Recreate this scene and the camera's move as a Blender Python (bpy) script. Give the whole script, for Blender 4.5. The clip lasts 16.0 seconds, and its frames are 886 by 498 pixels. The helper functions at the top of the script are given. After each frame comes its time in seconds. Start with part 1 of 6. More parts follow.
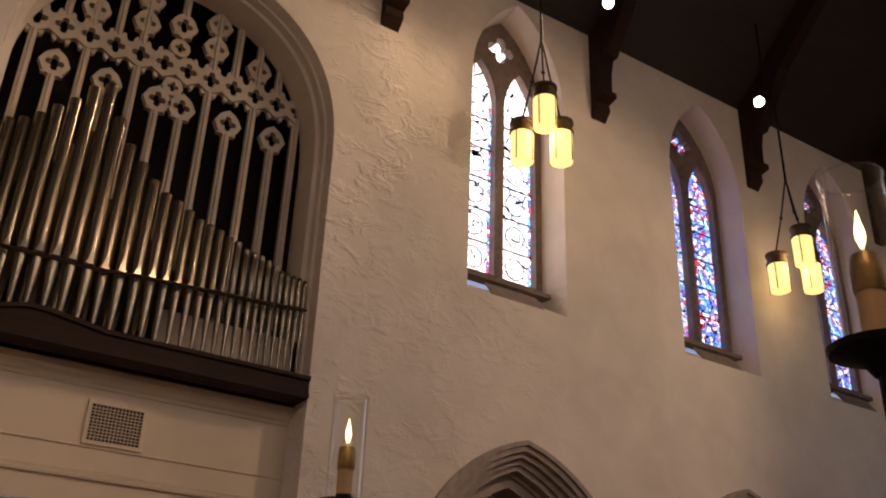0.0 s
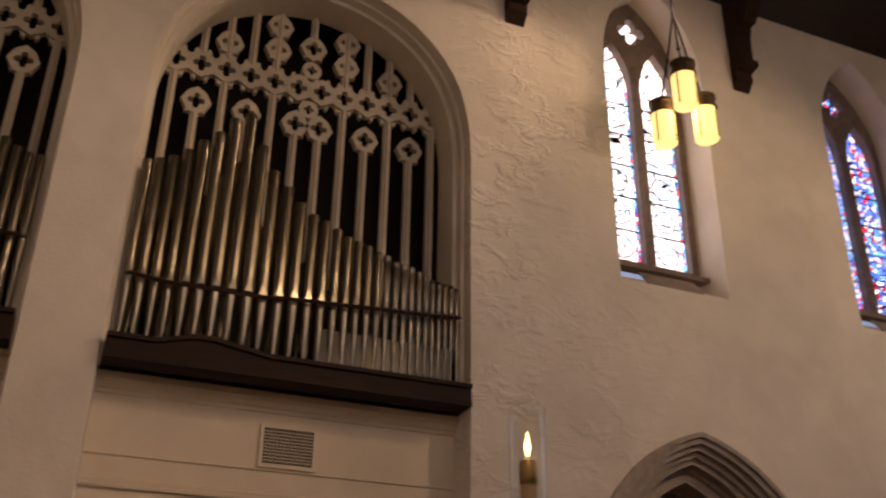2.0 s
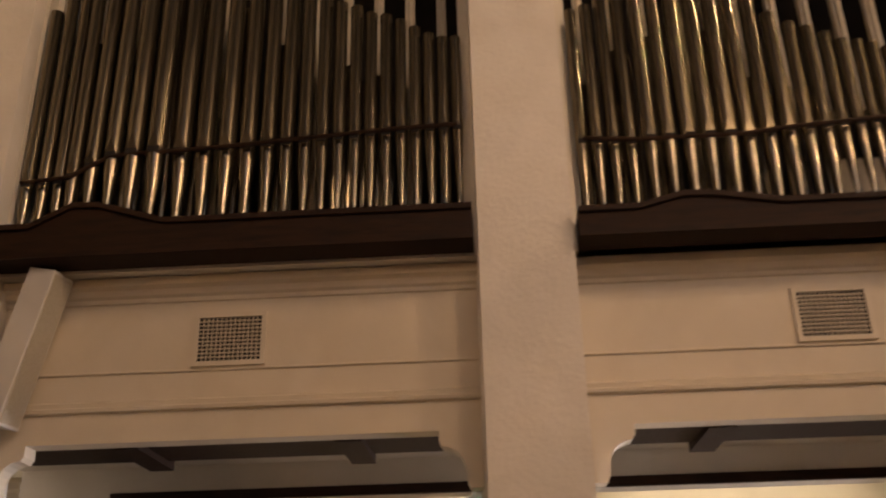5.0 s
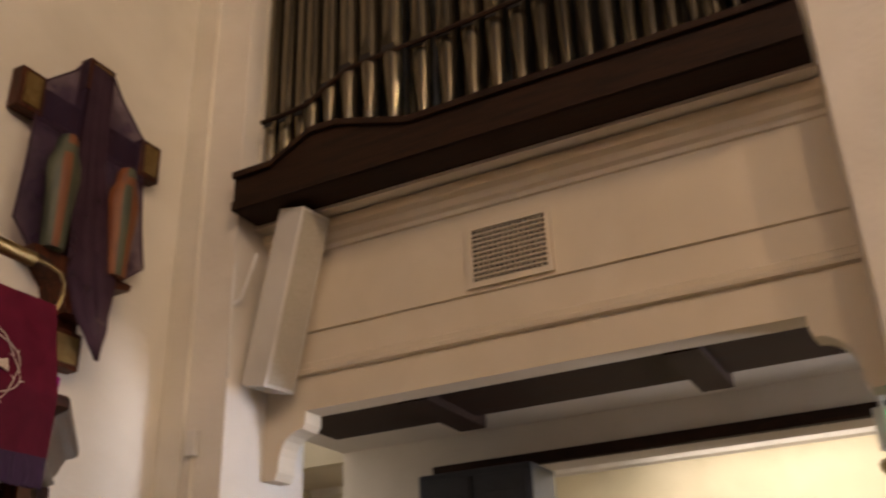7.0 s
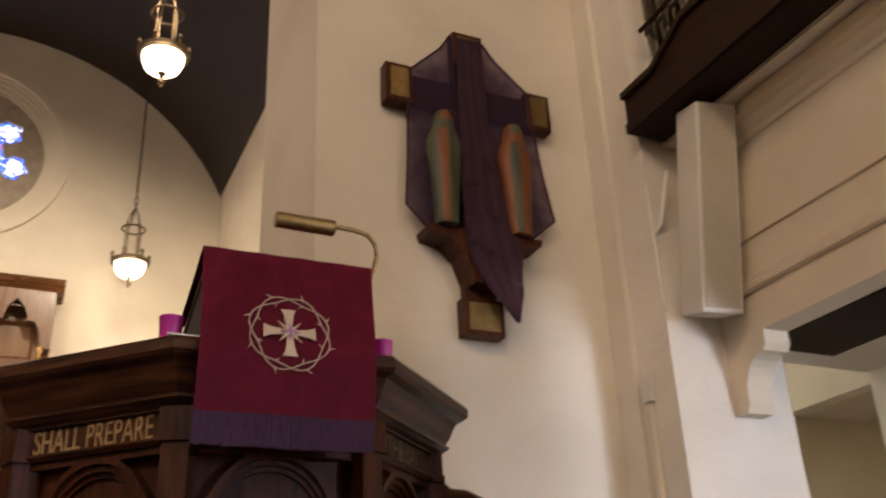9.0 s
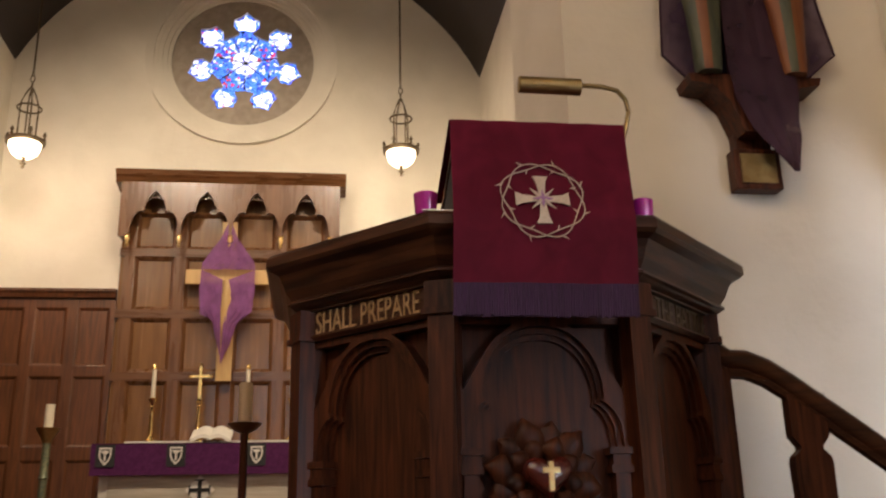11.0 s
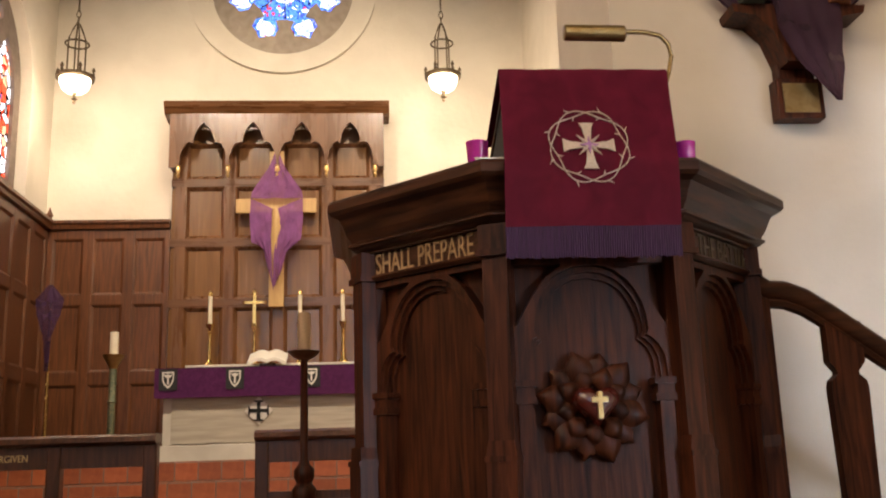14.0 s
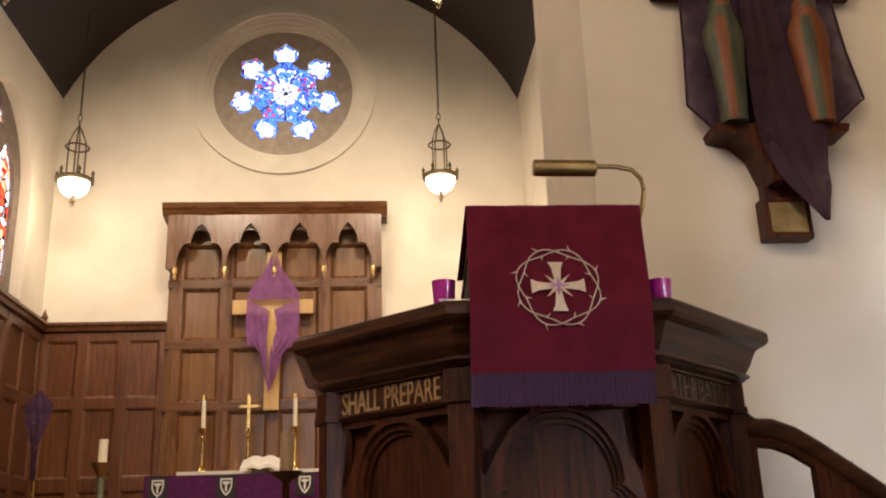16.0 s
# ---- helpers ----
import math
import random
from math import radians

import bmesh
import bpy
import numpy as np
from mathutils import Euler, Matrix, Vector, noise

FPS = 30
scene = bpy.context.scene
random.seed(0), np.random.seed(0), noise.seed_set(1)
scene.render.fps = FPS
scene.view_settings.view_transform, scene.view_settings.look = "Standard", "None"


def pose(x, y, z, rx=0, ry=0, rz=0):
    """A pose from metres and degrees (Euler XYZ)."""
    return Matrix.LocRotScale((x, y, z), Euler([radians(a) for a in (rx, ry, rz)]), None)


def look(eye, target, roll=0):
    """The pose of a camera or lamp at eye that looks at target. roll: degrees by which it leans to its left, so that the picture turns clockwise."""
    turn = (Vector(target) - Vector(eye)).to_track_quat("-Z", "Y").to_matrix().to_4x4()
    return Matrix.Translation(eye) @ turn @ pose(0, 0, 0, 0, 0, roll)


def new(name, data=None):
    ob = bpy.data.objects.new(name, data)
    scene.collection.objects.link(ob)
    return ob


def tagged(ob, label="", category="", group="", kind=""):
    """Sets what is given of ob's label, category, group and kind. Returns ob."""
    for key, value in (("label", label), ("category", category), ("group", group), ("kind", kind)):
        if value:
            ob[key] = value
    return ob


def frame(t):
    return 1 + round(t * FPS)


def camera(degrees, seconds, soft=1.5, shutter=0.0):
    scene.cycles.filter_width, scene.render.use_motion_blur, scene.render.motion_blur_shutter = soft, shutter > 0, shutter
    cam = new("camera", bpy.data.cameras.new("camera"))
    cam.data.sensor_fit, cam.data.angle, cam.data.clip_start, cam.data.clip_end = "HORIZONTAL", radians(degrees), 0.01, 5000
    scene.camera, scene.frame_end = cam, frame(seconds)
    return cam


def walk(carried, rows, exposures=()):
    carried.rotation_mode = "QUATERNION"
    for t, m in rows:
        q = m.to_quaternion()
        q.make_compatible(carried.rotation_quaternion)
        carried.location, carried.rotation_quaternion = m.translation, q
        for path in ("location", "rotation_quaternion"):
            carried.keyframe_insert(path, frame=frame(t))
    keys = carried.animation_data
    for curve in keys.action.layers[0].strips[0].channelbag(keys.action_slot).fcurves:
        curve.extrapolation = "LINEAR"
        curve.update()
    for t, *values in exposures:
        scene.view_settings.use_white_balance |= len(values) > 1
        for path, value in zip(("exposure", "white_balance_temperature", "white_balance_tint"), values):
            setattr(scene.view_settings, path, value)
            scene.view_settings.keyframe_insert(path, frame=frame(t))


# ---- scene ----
cam = camera(50.0, 16.0, soft=2.0, shutter=0.5)
PATH = [
    (0, (-4.534, 0.572, 1.118), (-3.019, -0.378, 2.015), 2.3),
    (0.5, (-4.529, 0.593, 1.129), (-3.006, -0.331, 2.038), 2.3),
    (1, (-4.475, 0.575, 1.164), (-2.928, -0.302, 2.079), 2.0),
    (1.5, (-4.402, 0.571, 1.172), (-2.813, -0.231, 2.083), 1.3),
    (2, (-4.393, 0.584, 1.203), (-2.739, -0.108, 2.089), 0.8),
    (2.5, (-4.305, 0.597, 1.174), (-2.597, 0.046, 2.056), 0.4),
    (3, (-4.035, 0.768, 1.179), (-2.295, 0.325, 2.061), -0.5),
    (3.5, (-3.792, 0.888, 1.244), (-2.009, 0.574, 2.094), -0.6),
    (4, (-3.433, 0.881, 1.255), (-1.621, 0.71, 2.083), -0.6),
    (4.2, (-3.28, 0.885, 1.255), (-1.458, 0.762, 2.072), -0.8),
    (6.3, (-1.557, 0.817, 1.032), (0.179, 1.324, 1.886), -2.1),
    (6.5, (-1.426, 0.844, 1.045), (0.291, 1.417, 1.896), -2.3),
    (7, (-1.008, 0.841, 1.131), (0.599, 1.674, 1.981), -2.0),
    (7.5, (-0.684, 0.782, 1.115), (0.72, 1.912, 1.982), -1.5),
    (8, (-0.409, 0.742, 1.145), (0.784, 2.102, 1.996), -1.8),
    (8.5, (-0.236, 0.721, 1.108), (0.751, 2.236, 1.962), -2.4),
    (9, (-0.072, 0.711, 1.114), (0.709, 2.352, 1.95), -2.7),
    (9.5, (0.011, 0.82, 1.169), (0.632, 2.552, 1.954), -2.9),
    (10, (-0.006, 0.82, 1.11), (0.471, 2.615, 1.852), -2.5),
    (10.2, (-0.018, 0.812, 1.101), (0.407, 2.631, 1.816), -2.1),
    (12.3, (0.069, 0.75, 1.164), (0.202, 2.686, 1.651), -1.7),
    (12.5, (0.059, 0.731, 1.158), (0.196, 2.669, 1.633), -1.7),
    (13, (-0.007, 0.678, 1.153), (0.148, 2.621, 1.6), -1.7),
    (13.5, (-0.044, 0.64, 1.142), (0.121, 2.587, 1.568), -1.7),
    (14, (-0.041, 0.622, 1.152), (0.126, 2.565, 1.595), -1.9),
    (14.5, (0.007, 0.654, 1.224), (0.168, 2.586, 1.713), -2.1),
    (15, (0.061, 0.671, 1.282), (0.211, 2.592, 1.821), -2.2),
    (15.5, (0.084, 0.687, 1.317), (0.234, 2.594, 1.9), -2.2),
    (16, (0.09, 0.672, 1.321), (0.24, 2.567, 1.94), -2.0),
]
EXPOSURES = [(0, -0.40, 7100, 26), (2.0, -0.44, 7200, 26), (3.0, -0.34, 7400, 26), (4.0, -0.10, 7900, 26), (6.5, 0.38, 7000, 19), (8.0, 0.50, 6800, 17), (10.0, 0.50, 6600, 14), (12.5, 0.46, 6600, 14), (13.5, 0.74, 6550, 14), (14.5, 1.00, 6550, 14), (16.0, 0.72, 6550, 14)]
walk(cam, [(t, look(e, g, r)) for t, e, g, r in PATH], EXPOSURES)

# ---- world and light ----
world = bpy.data.worlds.new("world")
scene.world = world
world.use_nodes = True
wn = world.node_tree.nodes
sky = wn.new("ShaderNodeTexSky")
sky.sky_type, sky.sun_disc = "NISHITA", False
sky.sun_elevation, sky.sun_rotation = radians(48), radians(75)
wn["Background"].inputs[1].default_value = 0.14
world.node_tree.links.new(sky.outputs[0], wn["Background"].inputs[0])


def lamp(name, kind, power, place, target=None, colour=(1, 0.78, 0.5), size=0.05, cone=60, blend=0.6, spread=180):
    data = bpy.data.lights.new(name, kind)
    data.energy, data.color = power, colour
    if kind == "SUN":
        data.angle = size
    elif kind == "AREA":
        data.size, data.spread = size, radians(spread)
    else:
        data.shadow_soft_size = size
    if kind == "SPOT":
        data.spot_size, data.spot_blend = radians(cone), blend
    ob = new(name, data)
    ob.matrix_world = look(place, target) if target else pose(*place)
    return ob


NORTH_WINDOWS = (-11.0, -7.95, -4.87, -1.8, 1.3)
WARM = (1.0, 0.74, 0.46)
lamp("sun", "SUN", 3.0, (20, 6, 25), (0, -4, 0), (1, 0.95, 0.88), radians(0.5))

# lamps of the nave: truss spotlights, lanterns, added warm fill; lamps of the chancel
lamp("truss_spot_light", "SPOT", 330, (1.65, -5.35, 8.60), (2.1, 3.0, 3.2), WARM, 0.07, 56)
lamp("truss_spot_light", "SPOT", 350, (-4.7, -2.9, 7.5), (2.6, 2.3, 2.9), WARM, 0.2, 54)
lamp("truss_spot_light", "SPOT", 480, (-4.4, -5.9, 8.5), (1.7, 4.4, 5.3), WARM, 0.05, 25, 0.2)
lamp("truss_spot_light", "SPOT", 860, (-4.7, -8.9, 8.5), (2.5, -4.2, 4.2), WARM, 0.07, 60)
# the three at x = -5 have no lantern: added fill for the south wall
for x, y, z, p in ((2.0, -4.78, 6.75, 25), (2.0, -8.70, 6.4, 25), (-5.0, -7.8, 6.5, 70), (-5.0, -4.0, 6.5, 60), (-5.0, 0.5, 5.0, 135)):
    lamp("lantern_and_fill_light", "POINT", p, (x, y, z), None, (1.0, 0.70, 0.40), 0.25)
lamp("chancel_spot_light", "SPOT", 485, (-2.2, 5.9, 7.3), (-1.1, 10.6, 2.6), (1.0, 0.83, 0.60), 0.08, 92, 0.9)
lamp("chancel_spot_light", "SPOT", 485, (0.5, 5.9, 7.3), (-0.7, 10.6, 2.6), (1.0, 0.83, 0.60), 0.08, 92, 0.9)
for x, y, z in ((-3.05, 10.1, 5.0), (0.85, 10.1, 5.0), (0.62, 7.0, 5.2), (-2.6, 7.0, 5.2)):
    lamp("pendant_light", "POINT", 12, (x, y, z - 0.12), None, (1.0, 0.82, 0.58), 0.1)
lamp("room_light", "AREA", 80, (6.0, 2.0, 3.1), (6.0, 2.0, 0), (1, 0.95, 0.84), 2.5)
lamp("room_light", "AREA", 66, (6.0, -1.5, 3.1), (6.0, -1.5, 0), (1, 0.95, 0.84), 2.5)
# daylight of the north windows and of the great west window, one soft lamp in each opening
for y in NORTH_WINDOWS:
    lamp("window_daylight", "AREA", 14, (-5.85, y, 6.6), (2.5, y, 3.2), (0.82, 0.87, 1.0), 1.5)
lamp("west_window_daylight", "AREA", 6, (-1.6, -14.9, 6.4), (0.6, 4.0, 2.2), (0.84, 0.88, 1.0), 4.0, spread=44)
lamp("passage_daylight", "AREA", 44, (4.4, -2.6, 1.5), (1.7, 4.3, 1.4), (0.78, 0.86, 1.0), 1.1, spread=60)


# ---- materials ----
def material(name, c1, c2, rough=0.6, metal=0.0, scale=5.0, stretch=(1, 1, 1), bump=0.15, fine=40.0, stain=0.25, dist=0.01, coat=0.0, rand=0.0, spec=0.5):
    m = bpy.data.materials.new(name)
    m.use_nodes = True
    nt = m.node_tree
    n, l = nt.nodes, nt.links
    b = n["Principled BSDF"]
    co = n.new("ShaderNodeTexCoord")
    mp = n.new("ShaderNodeMapping")
    mp.inputs["Scale"].default_value = stretch
    l.new(co.outputs["Object"], mp.inputs[0])
    a = n.new("ShaderNodeTexNoise")
    a.inputs["Scale"].default_value, a.inputs["Detail"].default_value = scale, 6
    a.inputs["Distortion"].default_value = 0.6
    l.new(mp.outputs[0], a.inputs[0])
    ramp = n.new("ShaderNodeValToRGB")
    ramp.color_ramp.elements[0].position, ramp.color_ramp.elements[1].position = 0.33, 0.68
    ramp.color_ramp.elements[0].color, ramp.color_ramp.elements[1].color = (*c1, 1), (*c2, 1)
    l.new(a.outputs[0], ramp.inputs[0])
    big = n.new("ShaderNodeTexNoise")
    big.inputs["Scale"].default_value, big.inputs["Detail"].default_value = 0.9, 4
    l.new(co.outputs["Object"], big.inputs[0])
    r2 = n.new("ShaderNodeMapRange")
    r2.inputs[1].default_value, r2.inputs[2].default_value = 0.3, 0.7
    r2.inputs[3].default_value, r2.inputs[4].default_value = 1 - stain, 1.0
    l.new(big.outputs[0], r2.inputs[0])
    mix = n.new("ShaderNodeVectorMath")
    mix.operation = "SCALE"
    l.new(ramp.outputs[0], mix.inputs[0])
    l.new(r2.outputs[0], mix.inputs["Scale"])
    out = mix.outputs[0]
    if rand:
        info = n.new("ShaderNodeObjectInfo")
        r3 = n.new("ShaderNodeMapRange")
        r3.inputs[3].default_value, r3.inputs[4].default_value = 1 - rand, 1 + rand
        l.new(info.outputs["Random"], r3.inputs[0])
        mix2 = n.new("ShaderNodeVectorMath")
        mix2.operation = "SCALE"
        l.new(out, mix2.inputs[0])
        l.new(r3.outputs[0], mix2.inputs["Scale"])
        out = mix2.outputs[0]
    l.new(out, b.inputs["Base Color"])
    r4 = n.new("ShaderNodeMapRange")
    r4.inputs[3].default_value, r4.inputs[4].default_value = max(rough - 0.1, 0.02), min(rough + 0.1, 1)
    l.new(a.outputs[0], r4.inputs[0])
    l.new(r4.outputs[0], b.inputs["Roughness"])
    b.inputs["Metallic"].default_value = metal
    b.inputs["Coat Weight"].default_value = coat
    b.inputs["Specular IOR Level"].default_value = spec
    b.inputs["Coat Roughness"].default_value = 0.25
    f = n.new("ShaderNodeTexNoise")
    f.inputs["Scale"].default_value, f.inputs["Detail"].default_value = fine, 5
    l.new(mp.outputs[0], f.inputs[0])
    bp = n.new("ShaderNodeBump")
    bp.inputs["Strength"].default_value, bp.inputs["Distance"].default_value = bump, dist
    l.new(f.outputs[0], bp.inputs["Height"])
    l.new(bp.outputs[0], b.inputs["Normal"])
    return m


def rough_plaster(name, c1, c2, depth):
    """Hand-thrown plaster: broad trowel ridges over fine grit."""
    m = material(name, c1, c2, 0.85, scale=2.5, bump=0.3, fine=30, stain=0.12, dist=0.01)
    nt = m.node_tree
    n, l = nt.nodes, nt.links
    co = n.new("ShaderNodeTexCoord")
    mp = n.new("ShaderNodeMapping")
    mp.inputs["Scale"].default_value = (1, 1.0, 1.5)
    mp.inputs["Rotation"].default_value = (0.5, 0, 0)
    l.new(co.outputs["Object"], mp.inputs[0])
    w = n.new("ShaderNodeTexNoise")
    w.inputs["Scale"].default_value, w.inputs["Detail"].default_value, w.inputs["Distortion"].default_value = 4.2, 5, 0.7
    w.inputs["Roughness"].default_value = 0.6
    l.new(mp.outputs[0], w.inputs[0])
    rr = n.new("ShaderNodeMapRange")
    rr.interpolation_type = "SMOOTHSTEP"
    rr.inputs[1].default_value, rr.inputs[2].default_value = 0.44, 0.70
    l.new(w.outputs[0], rr.inputs[0])
    patch = n.new("ShaderNodeTexNoise")
    patch.inputs["Scale"].default_value, patch.inputs["Detail"].default_value = 1.7, 2
    l.new(co.outputs["Object"], patch.inputs[0])
    pr = n.new("ShaderNodeMapRange")
    pr.inputs[1].default_value, pr.inputs[2].default_value = 0.38, 0.62
    l.new(patch.outputs[0], pr.inputs[0])
    pm = n.new("ShaderNodeMath")
    pm.operation = "MULTIPLY"
    l.new(rr.outputs[0], pm.inputs[0])
    l.new(pr.outputs[0], pm.inputs[1])
    # the trowelled ridges are strong beside the organ and die away down the nave
    sep = n.new("ShaderNodeSeparateXYZ")
    l.new(co.outputs["Object"], sep.inputs[0])
    fade = n.new("ShaderNodeMapRange")
    fade.inputs[1].default_value, fade.inputs[2].default_value = -5.5, -3.0
    fade.inputs[3].default_value, fade.inputs[4].default_value = 0.12, 1.0
    l.new(sep.outputs[1], fade.inputs[0])
    fade2 = n.new("ShaderNodeMapRange")
    fade2.inputs[1].default_value, fade2.inputs[2].default_value = -2.6, -2.3
    fade2.inputs[3].default_value, fade2.inputs[4].default_value = 1.0, 0.1
    l.new(sep.outputs[1], fade2.inputs[0])
    mul = n.new("ShaderNodeMath")
    mul.operation = "MULTIPLY"
    l.new(fade.outputs[0], mul.inputs[0])
    l.new(fade2.outputs[0], mul.inputs[1])
    b2 = n.new("ShaderNodeBump")
    b2.inputs["Distance"].default_value = depth
    l.new(mul.outputs[0], b2.inputs["Strength"])
    l.new(pm.outputs[0], b2.inputs["Height"])
    old = n["Bump"]
    l.new(b2.outputs[0], old.inputs["Normal"])
    return m


def stained(name, scale, hues, light, width=0.06):
    """Leaded glass: coloured cells with dark lead between; added emission stands in for daylight."""
    m = bpy.data.materials.new(name)
    m.use_nodes = True
    nt = m.node_tree
    n, l = nt.nodes, nt.links
    n.remove(n["Principled BSDF"])
    co = n.new("ShaderNodeTexCoord")
    v = n.new("ShaderNodeTexVoronoi")
    v.inputs["Scale"].default_value = scale
    l.new(co.outputs["Object"], v.inputs[0])
    e = n.new("ShaderNodeTexVoronoi")
    e.feature = "DISTANCE_TO_EDGE"
    e.inputs["Scale"].default_value = scale
    l.new(co.outputs["Object"], e.inputs[0])
    sep = n.new("ShaderNodeSeparateColor")
    l.new(v.outputs["Color"], sep.inputs[0])
    big = n.new("ShaderNodeTexNoise")
    big.inputs["Scale"].default_value = 2.2
    l.new(co.outputs["Object"], big.inputs[0])
    add = n.new("ShaderNodeMath")
    add.operation = "MULTIPLY_ADD"
    l.new(sep.outputs[0], add.inputs[0])
    add.inputs[1].default_value = 0.7
    sub = n.new("ShaderNodeMath")
    sub.operation = "MULTIPLY_ADD"
    l.new(big.outputs[0], sub.inputs[0])
    sub.inputs[1].default_value, sub.inputs[2].default_value = 0.9, -0.3
    l.new(sub.outputs[0], add.inputs[2])
    ramp = n.new("ShaderNodeValToRGB")
    ramp.color_ramp.interpolation = "CONSTANT"
    els = ramp.color_ramp.elements
    for i, h in enumerate(hues):
        el = els[i] if i < 2 else els.new(0.5)
        el.position, el.color = i / len(hues), (*h, 1)
    l.new(add.outputs[0], ramp.inputs[0])
    lead = n.new("ShaderNodeMath")
    lead.operation = "GREATER_THAN"
    lead.inputs[1].default_value = width
    l.new(e.outputs["Distance"], lead.inputs[0])
    sc = n.new("ShaderNodeVectorMath")
    sc.operation = "SCALE"
    l.new(ramp.outputs[0], sc.inputs[0])
    l.new(lead.outputs[0], sc.inputs["Scale"])
    tr = n.new("ShaderNodeBsdfTransparent")
    l.new(sc.outputs[0], tr.inputs[0])
    em = n.new("ShaderNodeEmission")
    em.inputs[1].default_value = light
    l.new(sc.outputs[0], em.inputs[0])
    ad = n.new("ShaderNodeAddShader")
    l.new(tr.outputs[0], ad.inputs[0])
    l.new(em.outputs[0], ad.inputs[1])
    l.new(ad.outputs[0], n["Material Output"].inputs[0])
    return m


def glowing(name, colour, strength):
    m = bpy.data.materials.new(name)
    m.use_nodes = True
    b = m.node_tree.nodes["Principled BSDF"]
    b.inputs["Base Color"].default_value = (*colour, 1)
    b.inputs["Emission Color"].default_value = (*colour, 1)
    b.inputs["Emission Strength"].default_value = strength
    return m


def clear(name, colour, rough=0.0, alpha=0.25):
    """Thin glass: mostly see-through with a clear gloss."""
    m = bpy.data.materials.new(name)
    m.use_nodes = True
    n, l = m.node_tree.nodes, m.node_tree.links
    n.remove(n["Principled BSDF"])
    t, g, mx, lw = n.new("ShaderNodeBsdfTransparent"), n.new("ShaderNodeBsdfGlossy"), n.new("ShaderNodeMixShader"), n.new("ShaderNodeLayerWeight")
    pw, fr = n.new("ShaderNodeMath"), n.new("ShaderNodeMath")
    pw.operation, fr.operation = "POWER", "MULTIPLY_ADD"
    pw.inputs[1].default_value, fr.inputs[1].default_value, fr.inputs[2].default_value = 2.2, 0.75, 0.04
    l.new(lw.outputs["Facing"], pw.inputs[0])
    l.new(pw.outputs[0], fr.inputs[0])
    t.inputs[0].default_value = (*colour, 1)
    g.inputs["Roughness"].default_value = max(rough, 0.03)
    l.new(fr.outputs[0], mx.inputs[0])
    l.new(t.outputs[0], mx.inputs[1])
    l.new(g.outputs[0], mx.inputs[2])
    l.new(mx.outputs[0], n["Material Output"].inputs[0])
    return m


def veil_cloth(name, colour, cover, tint=0.58):
    """Thin gauze: part of the light passes, part is scattered by the threads."""
    m = material(name, colour, tuple(c * 1.3 for c in colour), 0.8, scale=60, stretch=(1, 1, 0.3), bump=0.2, fine=150, stain=0.2)
    n, l = m.node_tree.nodes, m.node_tree.links
    t, mx, no = n.new("ShaderNodeBsdfTransparent"), n.new("ShaderNodeMixShader"), n.new("ShaderNodeTexNoise")
    co = n.new("ShaderNodeTexCoord")
    no.inputs["Scale"].default_value = 7
    l.new(co.outputs["Object"], no.inputs[0])
    r = n.new("ShaderNodeMapRange")
    r.inputs[1].default_value, r.inputs[2].default_value = 0.35, 0.65
    r.inputs[3].default_value, r.inputs[4].default_value = cover - 0.15, min(cover + 0.15, 1)
    l.new(no.outputs[0], r.inputs[0])
    l.new(r.outputs[0], mx.inputs[0])
    t.inputs[0].default_value = tuple(min(1, c * 4 + tint) for c in colour) + (1,)
    l.new(t.outputs[0], mx.inputs[1])
    l.new(n["Principled BSDF"].outputs[0], mx.inputs[2])
    l.new(mx.outputs[0], n["Material Output"].inputs[0])
    return m


PLASTER = material("cream_plaster", (0.66, 0.60, 0.50), (0.74, 0.68, 0.58), 0.8, scale=1.6, bump=0.2, fine=14, stain=0.12, dist=0.02)
ROUGH = rough_plaster("rough_plaster", (0.70, 0.64, 0.56), (0.77, 0.71, 0.63), 0.020)
PAINTED = material("painted_panel", (0.64, 0.55, 0.42), (0.69, 0.60, 0.47), 0.6, scale=3, bump=0.08, fine=30, stain=0.1)
STONE = material("cast_stone", (0.52, 0.46, 0.36), (0.6, 0.53, 0.43), 0.75, scale=8, bump=0.2, fine=60, stain=0.15)
# base colour lowered to give window tracery its shade against bright glass
BROWNSTONE = material("shade_darkened_stone", (0.16, 0.12, 0.095), (0.24, 0.185, 0.15), 0.8, scale=10, bump=0.2, fine=50)
DARKWOOD = material("dark_stained_oak", (0.020, 0.0056, 0.0026), (0.100, 0.027, 0.0100), 0.44, scale=9, stretch=(6, 6, 0.45), bump=0.3, fine=30, dist=0.002, coat=0.03, spec=0.16)
MOULDWOOD = material("dark_oak_moulding", (0.024, 0.0085, 0.0045), (0.085, 0.029, 0.012), 0.33, scale=5, stretch=(0.9, 0.9, 9), bump=0.2, fine=14, dist=0.002, coat=0.07, spec=0.2)
CASEWOOD = material("black_brown_wood", (0.016, 0.0065, 0.003), (0.036, 0.015, 0.007), 0.65, scale=8, stretch=(4, 0.5, 4), bump=0.2, fine=40, spec=0.2)
OAK = material("brown_oak", (0.105, 0.041, 0.0135), (0.185, 0.077, 0.026), 0.28, scale=4, stretch=(4, 4, 0.4), bump=0.08, fine=40, dist=0.003, coat=0.2, spec=0.4, stain=0.15)
OAKPANEL = material("golden_oak_panel", (0.145, 0.063, 0.020), (0.235, 0.110, 0.036), 0.24, scale=3.5, stretch=(5, 5, 0.35), bump=0.06, fine=40, dist=0.003, coat=0.2, spec=0.4, stain=0.25)
